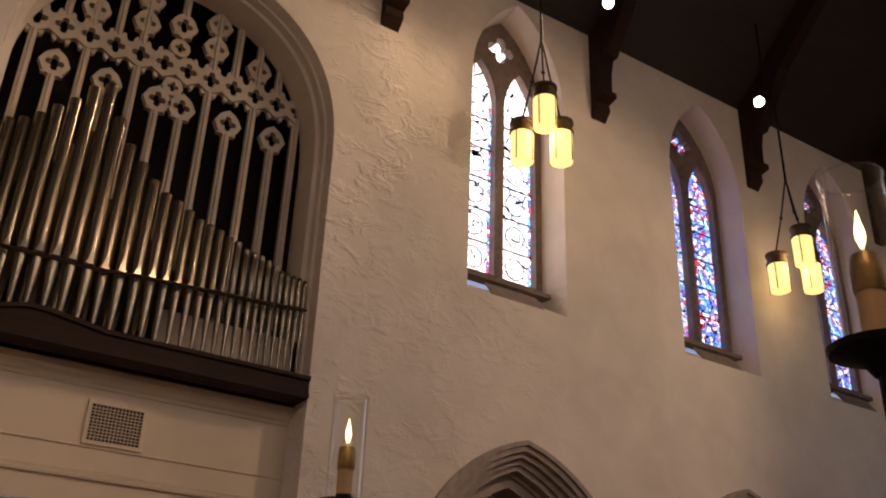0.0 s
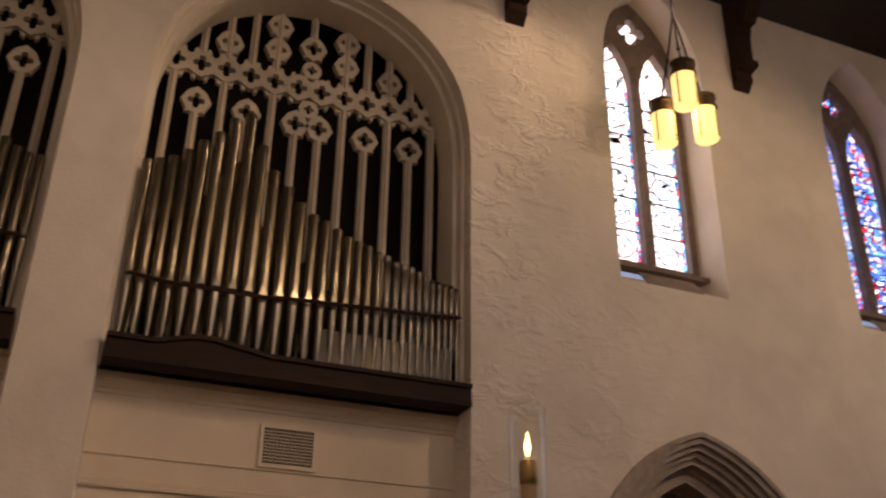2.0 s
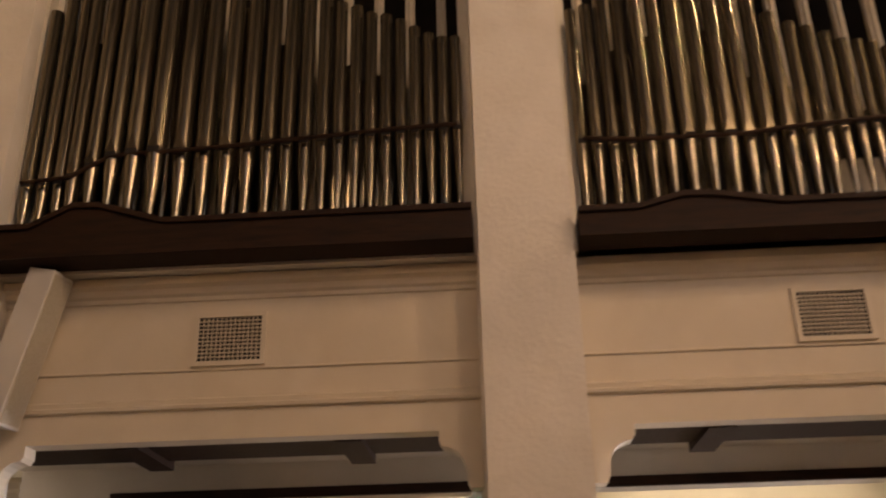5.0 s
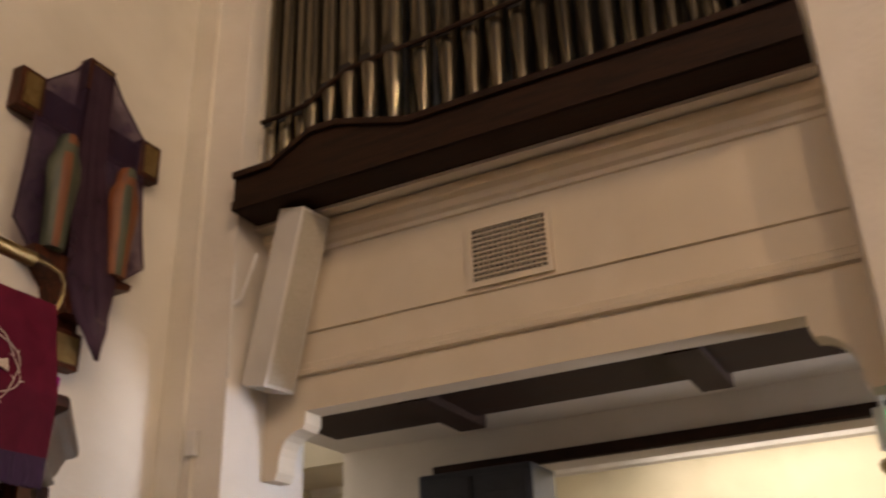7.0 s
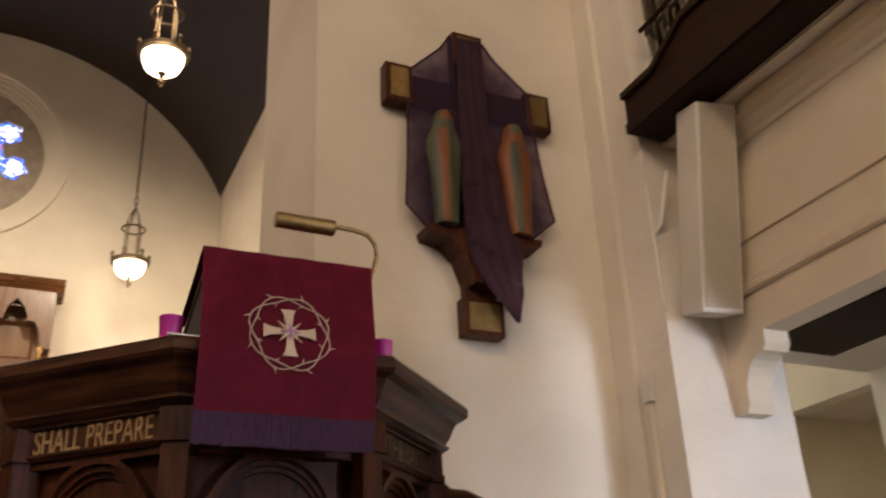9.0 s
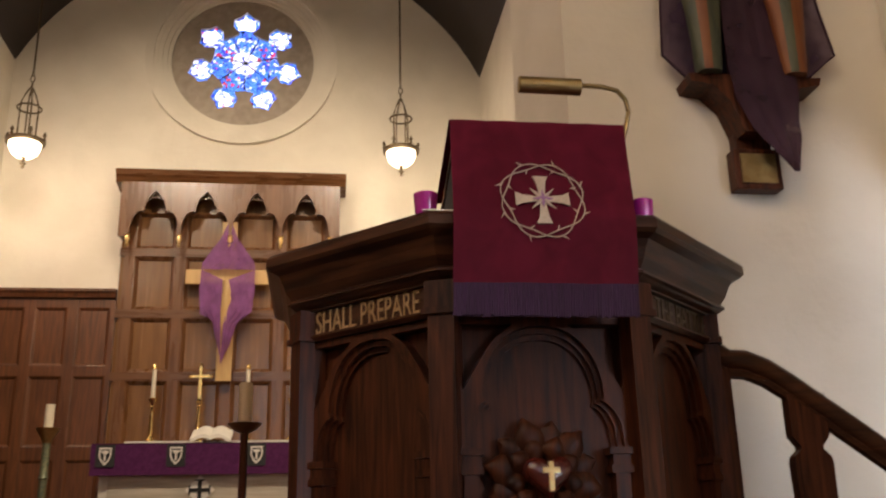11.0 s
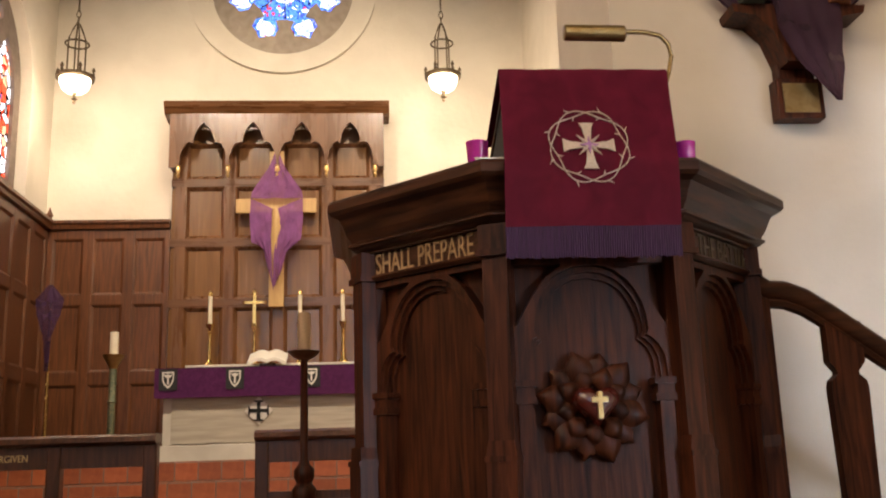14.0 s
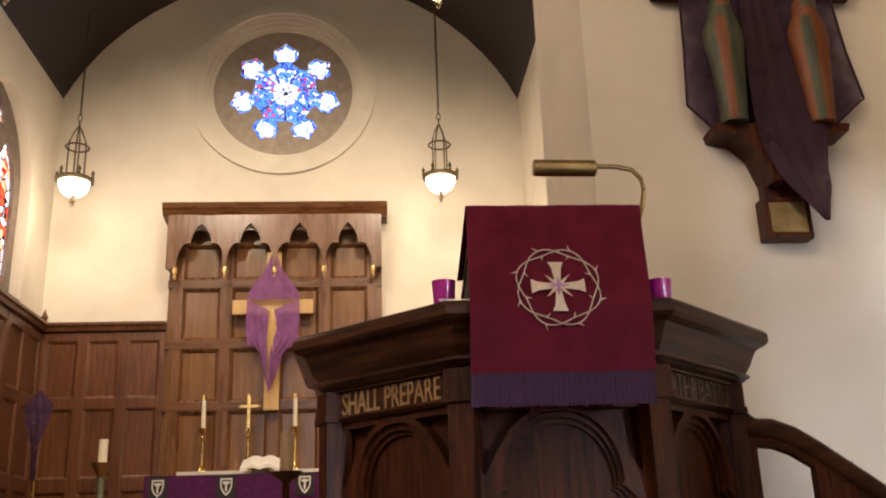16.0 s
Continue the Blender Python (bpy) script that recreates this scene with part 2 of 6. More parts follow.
OAKRAIL = material("brown_oak_rail", (0.090, 0.035, 0.012), (0.155, 0.065, 0.023), 0.28, scale=4, stretch=(0.5, 4, 5), bump=0.08, fine=40, dist=0.003, coat=0.2, spec=0.4, stain=0.15)
WAINSCOT = material("wainscot_oak", (0.070, 0.0235, 0.0085), (0.160, 0.056, 0.0195), 0.34, scale=7, stretch=(5, 5, 0.4), bump=0.2, fine=40, dist=0.004, coat=0.15, rand=0.12)
ROOFWOOD = material("roof_boards", (0.018, 0.011, 0.008), (0.034, 0.022, 0.015), 0.6, scale=6, stretch=(3, 0.3, 3), bump=0.3, fine=20)
LIGHTWOOD = material("pale_wood", (0.50, 0.30, 0.10), (0.62, 0.40, 0.16), 0.45, scale=7, stretch=(5, 5, 0.5), bump=0.1)
PIPE = material("spotted_metal", (0.165, 0.138, 0.098), (0.200, 0.168, 0.121), 0.22, 0.90, scale=2, stretch=(1, 1, 0.3), bump=0.0, fine=80, stain=0.06, rand=0.15)
ARCHSTONE = material("arch_stone", (0.34, 0.28, 0.225), (0.44, 0.37, 0.30), 0.8, scale=10, bump=0.2, fine=50)
# near-black that puts the shade of openings and the organ chamber into the colour
VOID = material("shade_black", (0.008, 0.006, 0.005), (0.015, 0.011, 0.009), 0.95, scale=20, stretch=(1, 6, 0.3))
BRASS = material("brass", (0.75, 0.50, 0.16), (0.85, 0.60, 0.24), 0.25, 1.0, scale=20, bump=0.03)
OLDBRASS = material("old_brass", (0.30, 0.20, 0.08), (0.42, 0.30, 0.13), 0.4, 1.0, scale=20, bump=0.05)
IRON = material("black_iron", (0.012, 0.012, 0.012), (0.025, 0.024, 0.022), 0.5, 0.6, scale=20)
BRONZE = material("bronze", (0.10, 0.075, 0.045), (0.17, 0.12, 0.07), 0.45, 0.8, scale=20)
GILT = material("gilding", (0.80, 0.55, 0.22), (0.9, 0.66, 0.30), 0.35, 0.8, scale=30, bump=0.05)
BURGUNDY = material("burgundy_brocade", (0.085, 0.003, 0.013), (0.125, 0.007, 0.022), 0.7, scale=12, stretch=(1, 1, 0.8), bump=0.15, fine=300, stain=0.25, dist=0.002, spec=0.12)
PURPLE = material("purple_cloth", (0.065, 0.010, 0.060), (0.095, 0.018, 0.085), 0.75, scale=30, bump=0.15, fine=300, stain=0.2, dist=0.002, spec=0.15)
FRINGE = material("purple_fringe", (0.026, 0.006, 0.032), (0.055, 0.014, 0.062), 0.8, scale=60, stretch=(4, 4, 0.2), bump=0.4, fine=200, dist=0.004)
THREAD = material("silver_gilt_thread", (0.55, 0.44, 0.33), (0.7, 0.58, 0.45), 0.5, 0.2, scale=120, bump=0.3, fine=300, dist=0.002)
LILAC = material("lilac_thread", (0.35, 0.16, 0.35), (0.45, 0.22, 0.42), 0.6, scale=100)
WHITE = material("white_paint", (0.74, 0.70, 0.64), (0.80, 0.76, 0.70), 0.5, scale=4, bump=0.05)
PAPER = material("paper", (0.78, 0.74, 0.66), (0.84, 0.8, 0.72), 0.7, scale=12)
WAX = material("ivory_wax", (0.75, 0.66, 0.5), (0.82, 0.74, 0.58), 0.5, scale=6, bump=0.05)
TAN_WAX = material("tan_candle", (0.50, 0.34, 0.18), (0.6, 0.42, 0.24), 0.5, scale=6, bump=0.05)
GREYWOOD = material("grey_stone_slab", (0.38, 0.33, 0.26), (0.54, 0.48, 0.39), 0.55, scale=4, stretch=(0.5, 1, 5), bump=0.1, stain=0.2)
MARBLE = material("pale_marble", (0.58, 0.53, 0.45), (0.68, 0.63, 0.55), 0.4, scale=4, bump=0.05)
REDTILE = material("red_tile", (0.30, 0.075, 0.028), (0.42, 0.12, 0.045), 0.45, scale=12, bump=0.1, rand=0.2)
FLOORTILE = material("floor_stone", (0.10, 0.07, 0.055), (0.16, 0.11, 0.085), 0.4, scale=6)
GREENBRONZE = material("verdigris_bronze", (0.10, 0.13, 0.09), (0.25, 0.24, 0.14), 0.45, 0.6, scale=40)
BLUECLOTH = material("navy_cushion", (0.01, 0.014, 0.028), (0.02, 0.026, 0.045), 0.8, scale=40, bump=0.2)
HEART = material("dark_red_lacquer", (0.07, 0.008, 0.005), (0.10, 0.014, 0.008), 0.2, scale=10, coat=0.6, bump=0.02)
SLATE = material("dark_slate_paint", (0.022, 0.026, 0.032), (0.034, 0.038, 0.046), 0.5, scale=6, bump=0.06)
YELLOWWALL = material("yellow_wall", (0.62, 0.55, 0.38), (0.68, 0.6, 0.43), 0.8, scale=3)
BLACK = material("black_cloth", (0.01, 0.01, 0.011), (0.018, 0.018, 0.02), 0.7, scale=20)
GRILLE = material("speaker_cloth", (0.52, 0.46, 0.35), (0.58, 0.52, 0.41), 0.85, scale=60, bump=0.3, fine=300, dist=0.002)
GLASS = clear("clear_glass", (0.96, 0.97, 0.96))
MAGENTA = clear("magenta_glass", (0.62, 0.05, 0.42))
MAGENTA_BODY = material("magenta_glass_body", (0.42, 0.015, 0.25), (0.55, 0.03, 0.34), 0.12, scale=8, bump=0.02, coat=0.5)
VEIL = veil_cloth("purple_gauze", (0.030, 0.009, 0.034), 0.62, 0.40)
VEIL3 = veil_cloth("deep_purple_gauze", (0.045, 0.012, 0.055), 0.8)
VEIL_DOUBLE = veil_cloth("doubled_purple_gauze", (0.032, 0.007, 0.020), 0.85, 0.3)
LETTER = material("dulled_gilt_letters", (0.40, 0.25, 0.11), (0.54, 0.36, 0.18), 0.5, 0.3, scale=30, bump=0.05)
LETTER_DIM = material("darker_gilt_letters", (0.10, 0.072, 0.045), (0.17, 0.125, 0.08), 0.55, 0.3, scale=30, bump=0.05)
# statue paints, with the veil's shade darkened into their base colours
TEAL = material("veil_shaded_cloak", (0.040, 0.050, 0.032), (0.095, 0.100, 0.055), 0.55, scale=9, stretch=(3, 3, 0.6))
ORANGE = material("veil_shaded_robe", (0.16, 0.040, 0.010), (0.25, 0.080, 0.020), 0.55, scale=9, stretch=(3, 3, 0.6))
VEIL2 = veil_cloth("violet_gauze", (0.20, 0.062, 0.21), 0.8)
FLAME = glowing("flame", (1.0, 0.62, 0.2), 14)
LANTERN = glowing("amber_lantern_glass", (1.0, 0.80, 0.28), 1.6)
OPAL = glowing("opal_globe", (1.0, 0.85, 0.6), 4.0)
BULB = glowing("spot_bulb", (1.0, 0.85, 0.62), 14)
EXIT = glowing("exit_green", (0.05, 0.9, 0.35), 1.2)
# hues whitened and emission raised to give the glare of strong daylight
WHITEGLASS = stained("blown_out_stained_glass", 13, [(0.9, 0.95, 1), (0.6, 0.8, 1), (1, 1, 1), (0.95, 0.97, 1), (1, 0.98, 0.98), (1, 0.9, 0.88), (0.95, 0.97, 1), (0.3, 0.5, 0.95), (0.97, 0.97, 1), (0.5, 0.8, 0.9)], 2.2, 0.045)
BLUEGLASS = stained("rich_stained_glass", 17, [(0.08, 0.25, 0.8), (0.15, 0.55, 0.95), (0.9, 0.95, 1.0), (0.8, 0.06, 0.12), (0.97, 0.92, 0.94), (0.2, 0.35, 0.9), (0.95, 0.5, 0.15), (0.6, 0.88, 1.0), (0.95, 0.96, 1.0), (0.8, 0.2, 0.4)], 1.5)
REDGLASS = stained("red_stained_glass", 10, [(0.8, 0.05, 0.02), (0.9, 0.5, 0.3), (0.85, 0.12, 0.05), (0.9, 0.88, 0.9), (0.85, 0.25, 0.05), (0.15, 0.25, 0.8), (0.8, 0.08, 0.04)], 0.9)
BORDERGLASS = stained("border_stained_glass", 26, [(0.10, 0.2, 0.9), (0.9, 0.2, 0.3), (0.75, 0.85, 1.0), (0.2, 0.6, 0.95), (0.85, 0.3, 0.6), (0.9, 0.9, 1.0)], 1.2, 0.07)
ROSEGLASS = stained("rose_stained_glass", 30, [(0.06, 0.08, 0.6), (0.6, 0.08, 0.2), (0.75, 0.82, 1.0), (0.10, 0.14, 0.75), (0.8, 0.86, 1.0), (0.12, 0.3, 0.85), (0.08, 0.4, 0.35), (0.85, 0.9, 1.0), (0.25, 0.2, 0.8), (0.75, 0.1, 0.15), (0.6, 0.75, 0.9)], 0.95, 0.06)
PALEROSE = stained("pale_lobe_glass", 26, [(0.8, 0.86, 1.0), (0.95, 0.96, 1.0), (0.9, 0.8, 0.95), (0.95, 0.97, 1.0), (0.35, 0.4, 0.9), (0.96, 0.97, 1.0), (0.6, 0.75, 1.0), (0.95, 0.95, 1.0), (0.85, 0.5, 0.6), (0.9, 0.95, 1.0)], 1.15, 0.05)


# ---- builders ----
def origin(ob):
    v = Vector((0, 0, 0))
    while ob:
        v += ob.location
        ob = ob.parent
    return v


def thing(name, at, label, category, group="", kind=""):
    ob = new(name)
    ob.location = at
    ob.empty_display_size = 0.1
    return tagged(ob, label, category, group, kind)


def part(name, bm, mat, parent=None, label="", smooth=False):
    """Links a bmesh, drawn in the world's metres, as one mesh object under its thing."""
    if parent:
        bmesh.ops.translate(bm, verts=bm.verts, vec=-origin(parent))
    bmesh.ops.recalc_face_normals(bm, faces=bm.faces)
    me = bpy.data.meshes.new(name)
    for f in bm.faces:
        f.smooth = smooth
    bm.to_mesh(me)
    bm.free()
    me.materials.append(mat)
    if smooth:
        me.set_sharp_from_angle(angle=radians(40))
    ob = new(name, me)
    ob.parent = parent
    if label:
        ob["label"] = label
    return ob


def structure(name, bm, mat, label, category, smooth=False):
    return tagged(part(name, bm, mat, None, "", smooth), label, category, kind="structure")


def box(lo, hi, bm=None, bevel=0.0):
    bm = bm or bmesh.new()
    c = [(a + b) / 2 for a, b in zip(lo, hi)]
    d = [abs(b - a) for a, b in zip(lo, hi)]
    r = bmesh.ops.create_cube(bm, size=1, matrix=Matrix.Translation(c) @ Matrix.Diagonal((*d, 1)))
    if bevel:
        es = list({e for v in r["verts"] for e in v.link_edges})
        bmesh.ops.bevel(bm, geom=es, offset=bevel, segments=2, affect="EDGES", profile=0.5)
    return bm


def on_x(u, w, d):
    return (d, u, w)


def on_y(u, w, d):
    return (u, d, w)


def on_z(u, w, d):
    return (u, w, d)


def plate(outer, holes, d0, d1, to, bm=None, back=None):
    """A slab with holes right through it: loops of (u, w), from depth d0 to d1. back: the holes' loops at d1, where the reveals splay."""
    bm = bm or bmesh.new()
    back = back or holes
    for loops, d, flip in (([outer] + holes, d0, False), ([outer] + back, d1, True)):
        flat = [p for lp in loops for p in lp]
        vs = [bm.verts.new(to(p[0], p[1], d)) for p in flat]
        for t in bpy_tess(loops):
            try:
                bm.faces.new([vs[i] for i in (t if not flip else t[::-1])])
            except ValueError:
                pass
        if not flip:
            front = vs
        else:
            k = 0
            for lp in loops:
                m = len(lp)
                for i in range(m):
                    j = (i + 1) % m
                    bm.faces.new((front[k + i], front[k + j], vs[k + j], vs[k + i]))
                k += m
    return bm


def bpy_tess(loops):
    from mathutils.geometry import tessellate_polygon
    return tessellate_polygon([[Vector((p[0], p[1], 0)) for p in lp] for lp in loops])


def prism(loop, d0, d1, to, bm=None):
    return plate(loop, [], d0, d1, to, bm)


def lathe(profile, at, seg=24, bm=None):
    """A turned form: (radius, height) from the foot up."""
    bm = bm or bmesh.new()
    rings = []
    for r, h in profile:
        rings.append([bm.verts.new((at[0] + max(r, 1e-4) * math.cos(2 * math.pi * i / seg), at[1] + max(r, 1e-4) * math.sin(2 * math.pi * i / seg), at[2] + h)) for i in range(seg)])
    for a, b in zip(rings, rings[1:]):
        for i in range(seg):
            j = (i + 1) % seg
            bm.faces.new((a[i], a[j], b[j], b[i]))
    bm.faces.new(rings[0][::-1])
    bm.faces.new(rings[-1])
    return bm


def sweep(points, r, seg=8, bm=None, flat=1.0):
    """A rod along points; r: one radius or one for each point."""
    bm = bm or bmesh.new()
    pts = [Vector(p) for p in points]
    rs = r if isinstance(r, (list, tuple)) else [r] * len(pts)
    rings = []
    for i, p in enumerate(pts):
        d = (pts[min(i + 1, len(pts) - 1)] - pts[max(i - 1, 0)]).normalized()
        side = d.cross(Vector((0, 0, 1)) if abs(d.z) < 0.95 else Vector((0, 1, 0))).normalized()
        up = side.cross(d)
        rings.append([bm.verts.new(p + rs[i] * (side * math.cos(2 * math.pi * k / seg) * flat + up * math.sin(2 * math.pi * k / seg))) for k in range(seg)])
    for a, b in zip(rings, rings[1:]):
        for k in range(seg):
            bm.faces.new((a[k], a[(k + 1) % seg], b[(k + 1) % seg], b[k]))
    bm.faces.new(rings[0][::-1])
    bm.faces.new(rings[-1])
    return bm


def pointed(c, half, z0, spring, apex, n=10, fat=1.0):
    """A pointed-arch opening as a loop of (u, w)."""
    h = apex - spring
    lp = [(c - half, z0), (c + half, z0)]
    R = (half * half + h * h) / (2 * half) if h >= half else None
    for i in range(n + 1):
        if R:
            a = math.atan2(h, R - half if R > half else 1e-6)
            th = a * i / n
            lp.append((c + half - R + R * math.cos(th), spring + R * math.sin(th)))
        else:
            th = math.pi / 2 * i / n
            lp.append((c + half * math.cos(th) ** fat, spring + h * math.sin(th) ** fat))
    right = lp[2:]
    return lp + [(2 * c - u, w) for u, w in right[::-1][1:]]


def bay_arch(c, half, z0, spring, apex, n=14):
    """The organ bays' broad arch: round shoulders and a slight point."""
    lp = [(c - half, z0), (c + half, z0)]
    right = []
    for i in range(n + 1):
        th = math.pi / 2 * i / n
        right.append((c + half * math.cos(th) ** 0.85, spring + (apex - spring) * (0.94 * math.sin(th) ** 0.85 + 0.06 * (i / n) ** 3)))
    return lp + right + [(2 * c - u, w) for u, w in right[::-1][1:]]


def circle(c, w, r, n=40, turn=0.0):
    return [(c + r * math.cos(2 * math.pi * i / n + turn), w + r * math.sin(2 * math.pi * i / n + turn)) for i in range(n)]


def quatrefoil(c, w, r, n=6, turn=0.0):
    """Four round lobes with cusps between."""
    lp = []
    for k in range(4):
        a = turn + k * math.pi / 2
        cx, cw = c + 0.62 * r * math.cos(a), w + 0.62 * r * math.sin(a)
        for i in range(n):
            b = a - 2.1 + 4.2 * i / (n - 1)
            lp.append((cx + 0.38 * r * math.cos(b), cw + 0.38 * r * math.sin(b)))
    return lp


def moulding(profile, u0, u1, to, bm=None):
    """A straight run of a profile of (depth, height), from u0 to u1."""
    bm = bm or bmesh.new()
    a = [bm.verts.new(to(u0, h, d)) for d, h in profile]
    b = [bm.verts.new(to(u1, h, d)) for d, h in profile]
    m = len(profile)
    for i in range(m):
        bm.faces.new((a[i], a[(i + 1) % m], b[(i + 1) % m], b[i]))
    bm.faces.new(a[::-1])
    bm.faces.new(b)
    return bm


# ---- the nave's south wall, with the organ bays, windows and arcade ----
FACE, BACK = 2.57, 3.17
BAYS = ((-1.12, 1.48), (2.44, 1.51))
WINDOWS = (-4.82, -7.83, -10.42)
HEADS = {-4.82: 0.08, -7.83: -0.10, -10.42: -0.12}
ARCADE = (-4.9, -7.95, -11.0)
holes, backs = [], []
for c, h in BAYS:
    holes.append(bay_arch(c, h, 0.0, 5.95, 7.62))
    backs.append(bay_arch(c, h - 0.05, 0.0, 5.95, 7.55))
for c in WINDOWS:
    e = HEADS[c]
    holes.append(pointed(c, 0.64, 5.0, 7.6 + e, 8.80 + e))
    backs.append(pointed(c, 0.57, 5.36, 7.70 + e, 8.78 + e))
for c in ARCADE:
    holes.append(pointed(c, 1.27, 0.0, 1.9, 3.52))
    backs.append(pointed(c, 1.27, 0.0, 1.9, 3.52))
bm = plate([(-15, -0.1), (4.4, -0.1), (4.4, 8.95), (-15, 8.95)], holes, FACE, BACK, on_x, back=backs)
structure("wall_south", bm, ROUGH, "cream hand-trowelled plaster nave wall with arched openings", "wall")
# outer skin, deep enough for the organ chamber and aisle
bm = box((4.9, -15, 0), (5.1, -2.75, 5.0))
box((3.17, -2.85, 0), (5.1, -2.75, 5.0), bm)
structure("aisle_wall", bm, PLASTER, "plain plaster outer wall of the side aisle", "wall")
bm = box((3.17, -15, 4.0), (5.1, -2.7, 4.12))
structure("aisle_roof", bm, ROOFWOOD, "dark boarded ceiling of the side aisle", "ceiling")
# chamber walls coloured near-black in place of real darkness
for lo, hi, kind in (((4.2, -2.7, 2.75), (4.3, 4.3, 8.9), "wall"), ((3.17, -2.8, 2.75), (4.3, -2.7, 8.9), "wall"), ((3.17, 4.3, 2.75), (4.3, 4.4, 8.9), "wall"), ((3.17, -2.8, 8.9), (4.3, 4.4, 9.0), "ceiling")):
    structure("organ_chamber_" + kind, box(lo, hi), VOID, "chamber behind the organ pipes, its darkness put into the colour", kind)

# ---- the rest of the shell ----
NC = -1.6
structure("floor", box((-6.2, -15, -0.12), (5.1, 5.3, -0.02)), FLOORTILE, "dark polished stone nave floor", "floor")
nh = [pointed(y, 0.74, 4.95, 7.55, 8.72) for y in NORTH_WINDOWS]
structure("wall_north", plate([(-15, -0.1), (4.4, -0.1), (4.4, 8.95), (-15, 8.95)], nh, -5.8, -6.1, on_x), PLASTER, "plain cream plaster nave wall", "wall")
structure("wall_west", plate([(-6.1, 0), (5.1, 0), (5.1, 14), (-6.1, 14)], [pointed(NC, 2.0, 4.0, 6.5, 9.5)], -15.0, -15.3, on_y), PLASTER, "plain cream plaster end wall", "wall")
bm = prism([(2.7, 8.88), (2.7, 9.05), (NC, 13.2), (-5.95, 9.05), (-5.95, 8.88), (NC, 13.0)], -15, 4.45, on_y)
structure("ceiling_nave", bm, ROOFWOOD, "dark brown boarded nave roof slopes", "ceiling")
ARCH_C = -0.8
arch = bay_arch(ARCH_C, 1.84, 0.0, 6.6, 8.6)
arch_back = bay_arch(ARCH_C, 1.78, 0.0, 6.6, 8.55)
bm = plate([(-6.1, -0.1), (FACE + 0.7, -0.1), (FACE + 0.7, 9.0), (NC, 13.3), (-6.1, 9.0)], [arch], 4.36, 5.12, on_y, back=[arch_back])
structure("wall_chancel_arch", bm, PLASTER, "cream plaster wall with the tall chancel arch", "wall")


def sloped_frame(a, b, z0, z1, w, d0, d1, to, bm=None):
    """A mitred bead round a panel: falls from depth d0 at its outer edge to d1 at its inner edge."""
    bm = bm or bmesh.new()
    loops = []
    for k, d in ((0, d1), (0, d0), (0.35 * w, d0 + 0.15 * (d1 - d0)), (w, d1)):
        loops.append([bm.verts.new(to(u, z, d)) for u, z in ((a + k, z0 + k), (b - k, z0 + k), (b - k, z1 - k), (a + k, z1 - k))])
    for p, q in zip(loops, loops[1:]):
        for i in range(4):
            bm.faces.new((p[i], p[(i + 1) % 4], q[(i + 1) % 4], q[i]))
    bmesh.ops.recalc_face_normals(bm, faces=bm.faces[:])
    return bm


# ---- organ bays ----
def medallion(c, w, r, stem, bm=None):
    """A rounded lozenge pierced by a quatrefoil."""
    lp = []
    for i in range(24):
        a = 2 * math.pi * i / 24
        k = r * (1.0 + 0.16 * max(0, math.cos(4 * a)) ** 3)
        lp.append((c + 0.88 * k * math.cos(a), w + k * math.sin(a)))
    bm = plate(lp, [quatrefoil(c, w, r * 0.62)], 3.12, 3.19, on_x, bm)
    for s in (-1, 1):
        plate([(c + s * r * 0.55 - 0.02, w - 0.9 * r), (c + s * r * 0.55 + 0.02, w - 0.9 * r), (c + s * r * 0.55 + 0.014, w - 0.72 * r), (c + s * r * 0.55 - 0.014, w - 0.72 * r)], [], 3.13, 3.18, on_x, bm)
    return bm


def bar(c, z0, z1, bm=None):
    """A slim moulded upright: a broad web with a raised roll."""
    bm = box((3.13, c - 0.034, z0), (3.19, c + 0.034, z1), bm)
    return prism([(c - 0.018, 3.13), (c - 0.007, 3.108), (c + 0.007, 3.108), (c + 0.018, 3.13)], z0, z1, lambda u, w, d: (w, u, d), bm)


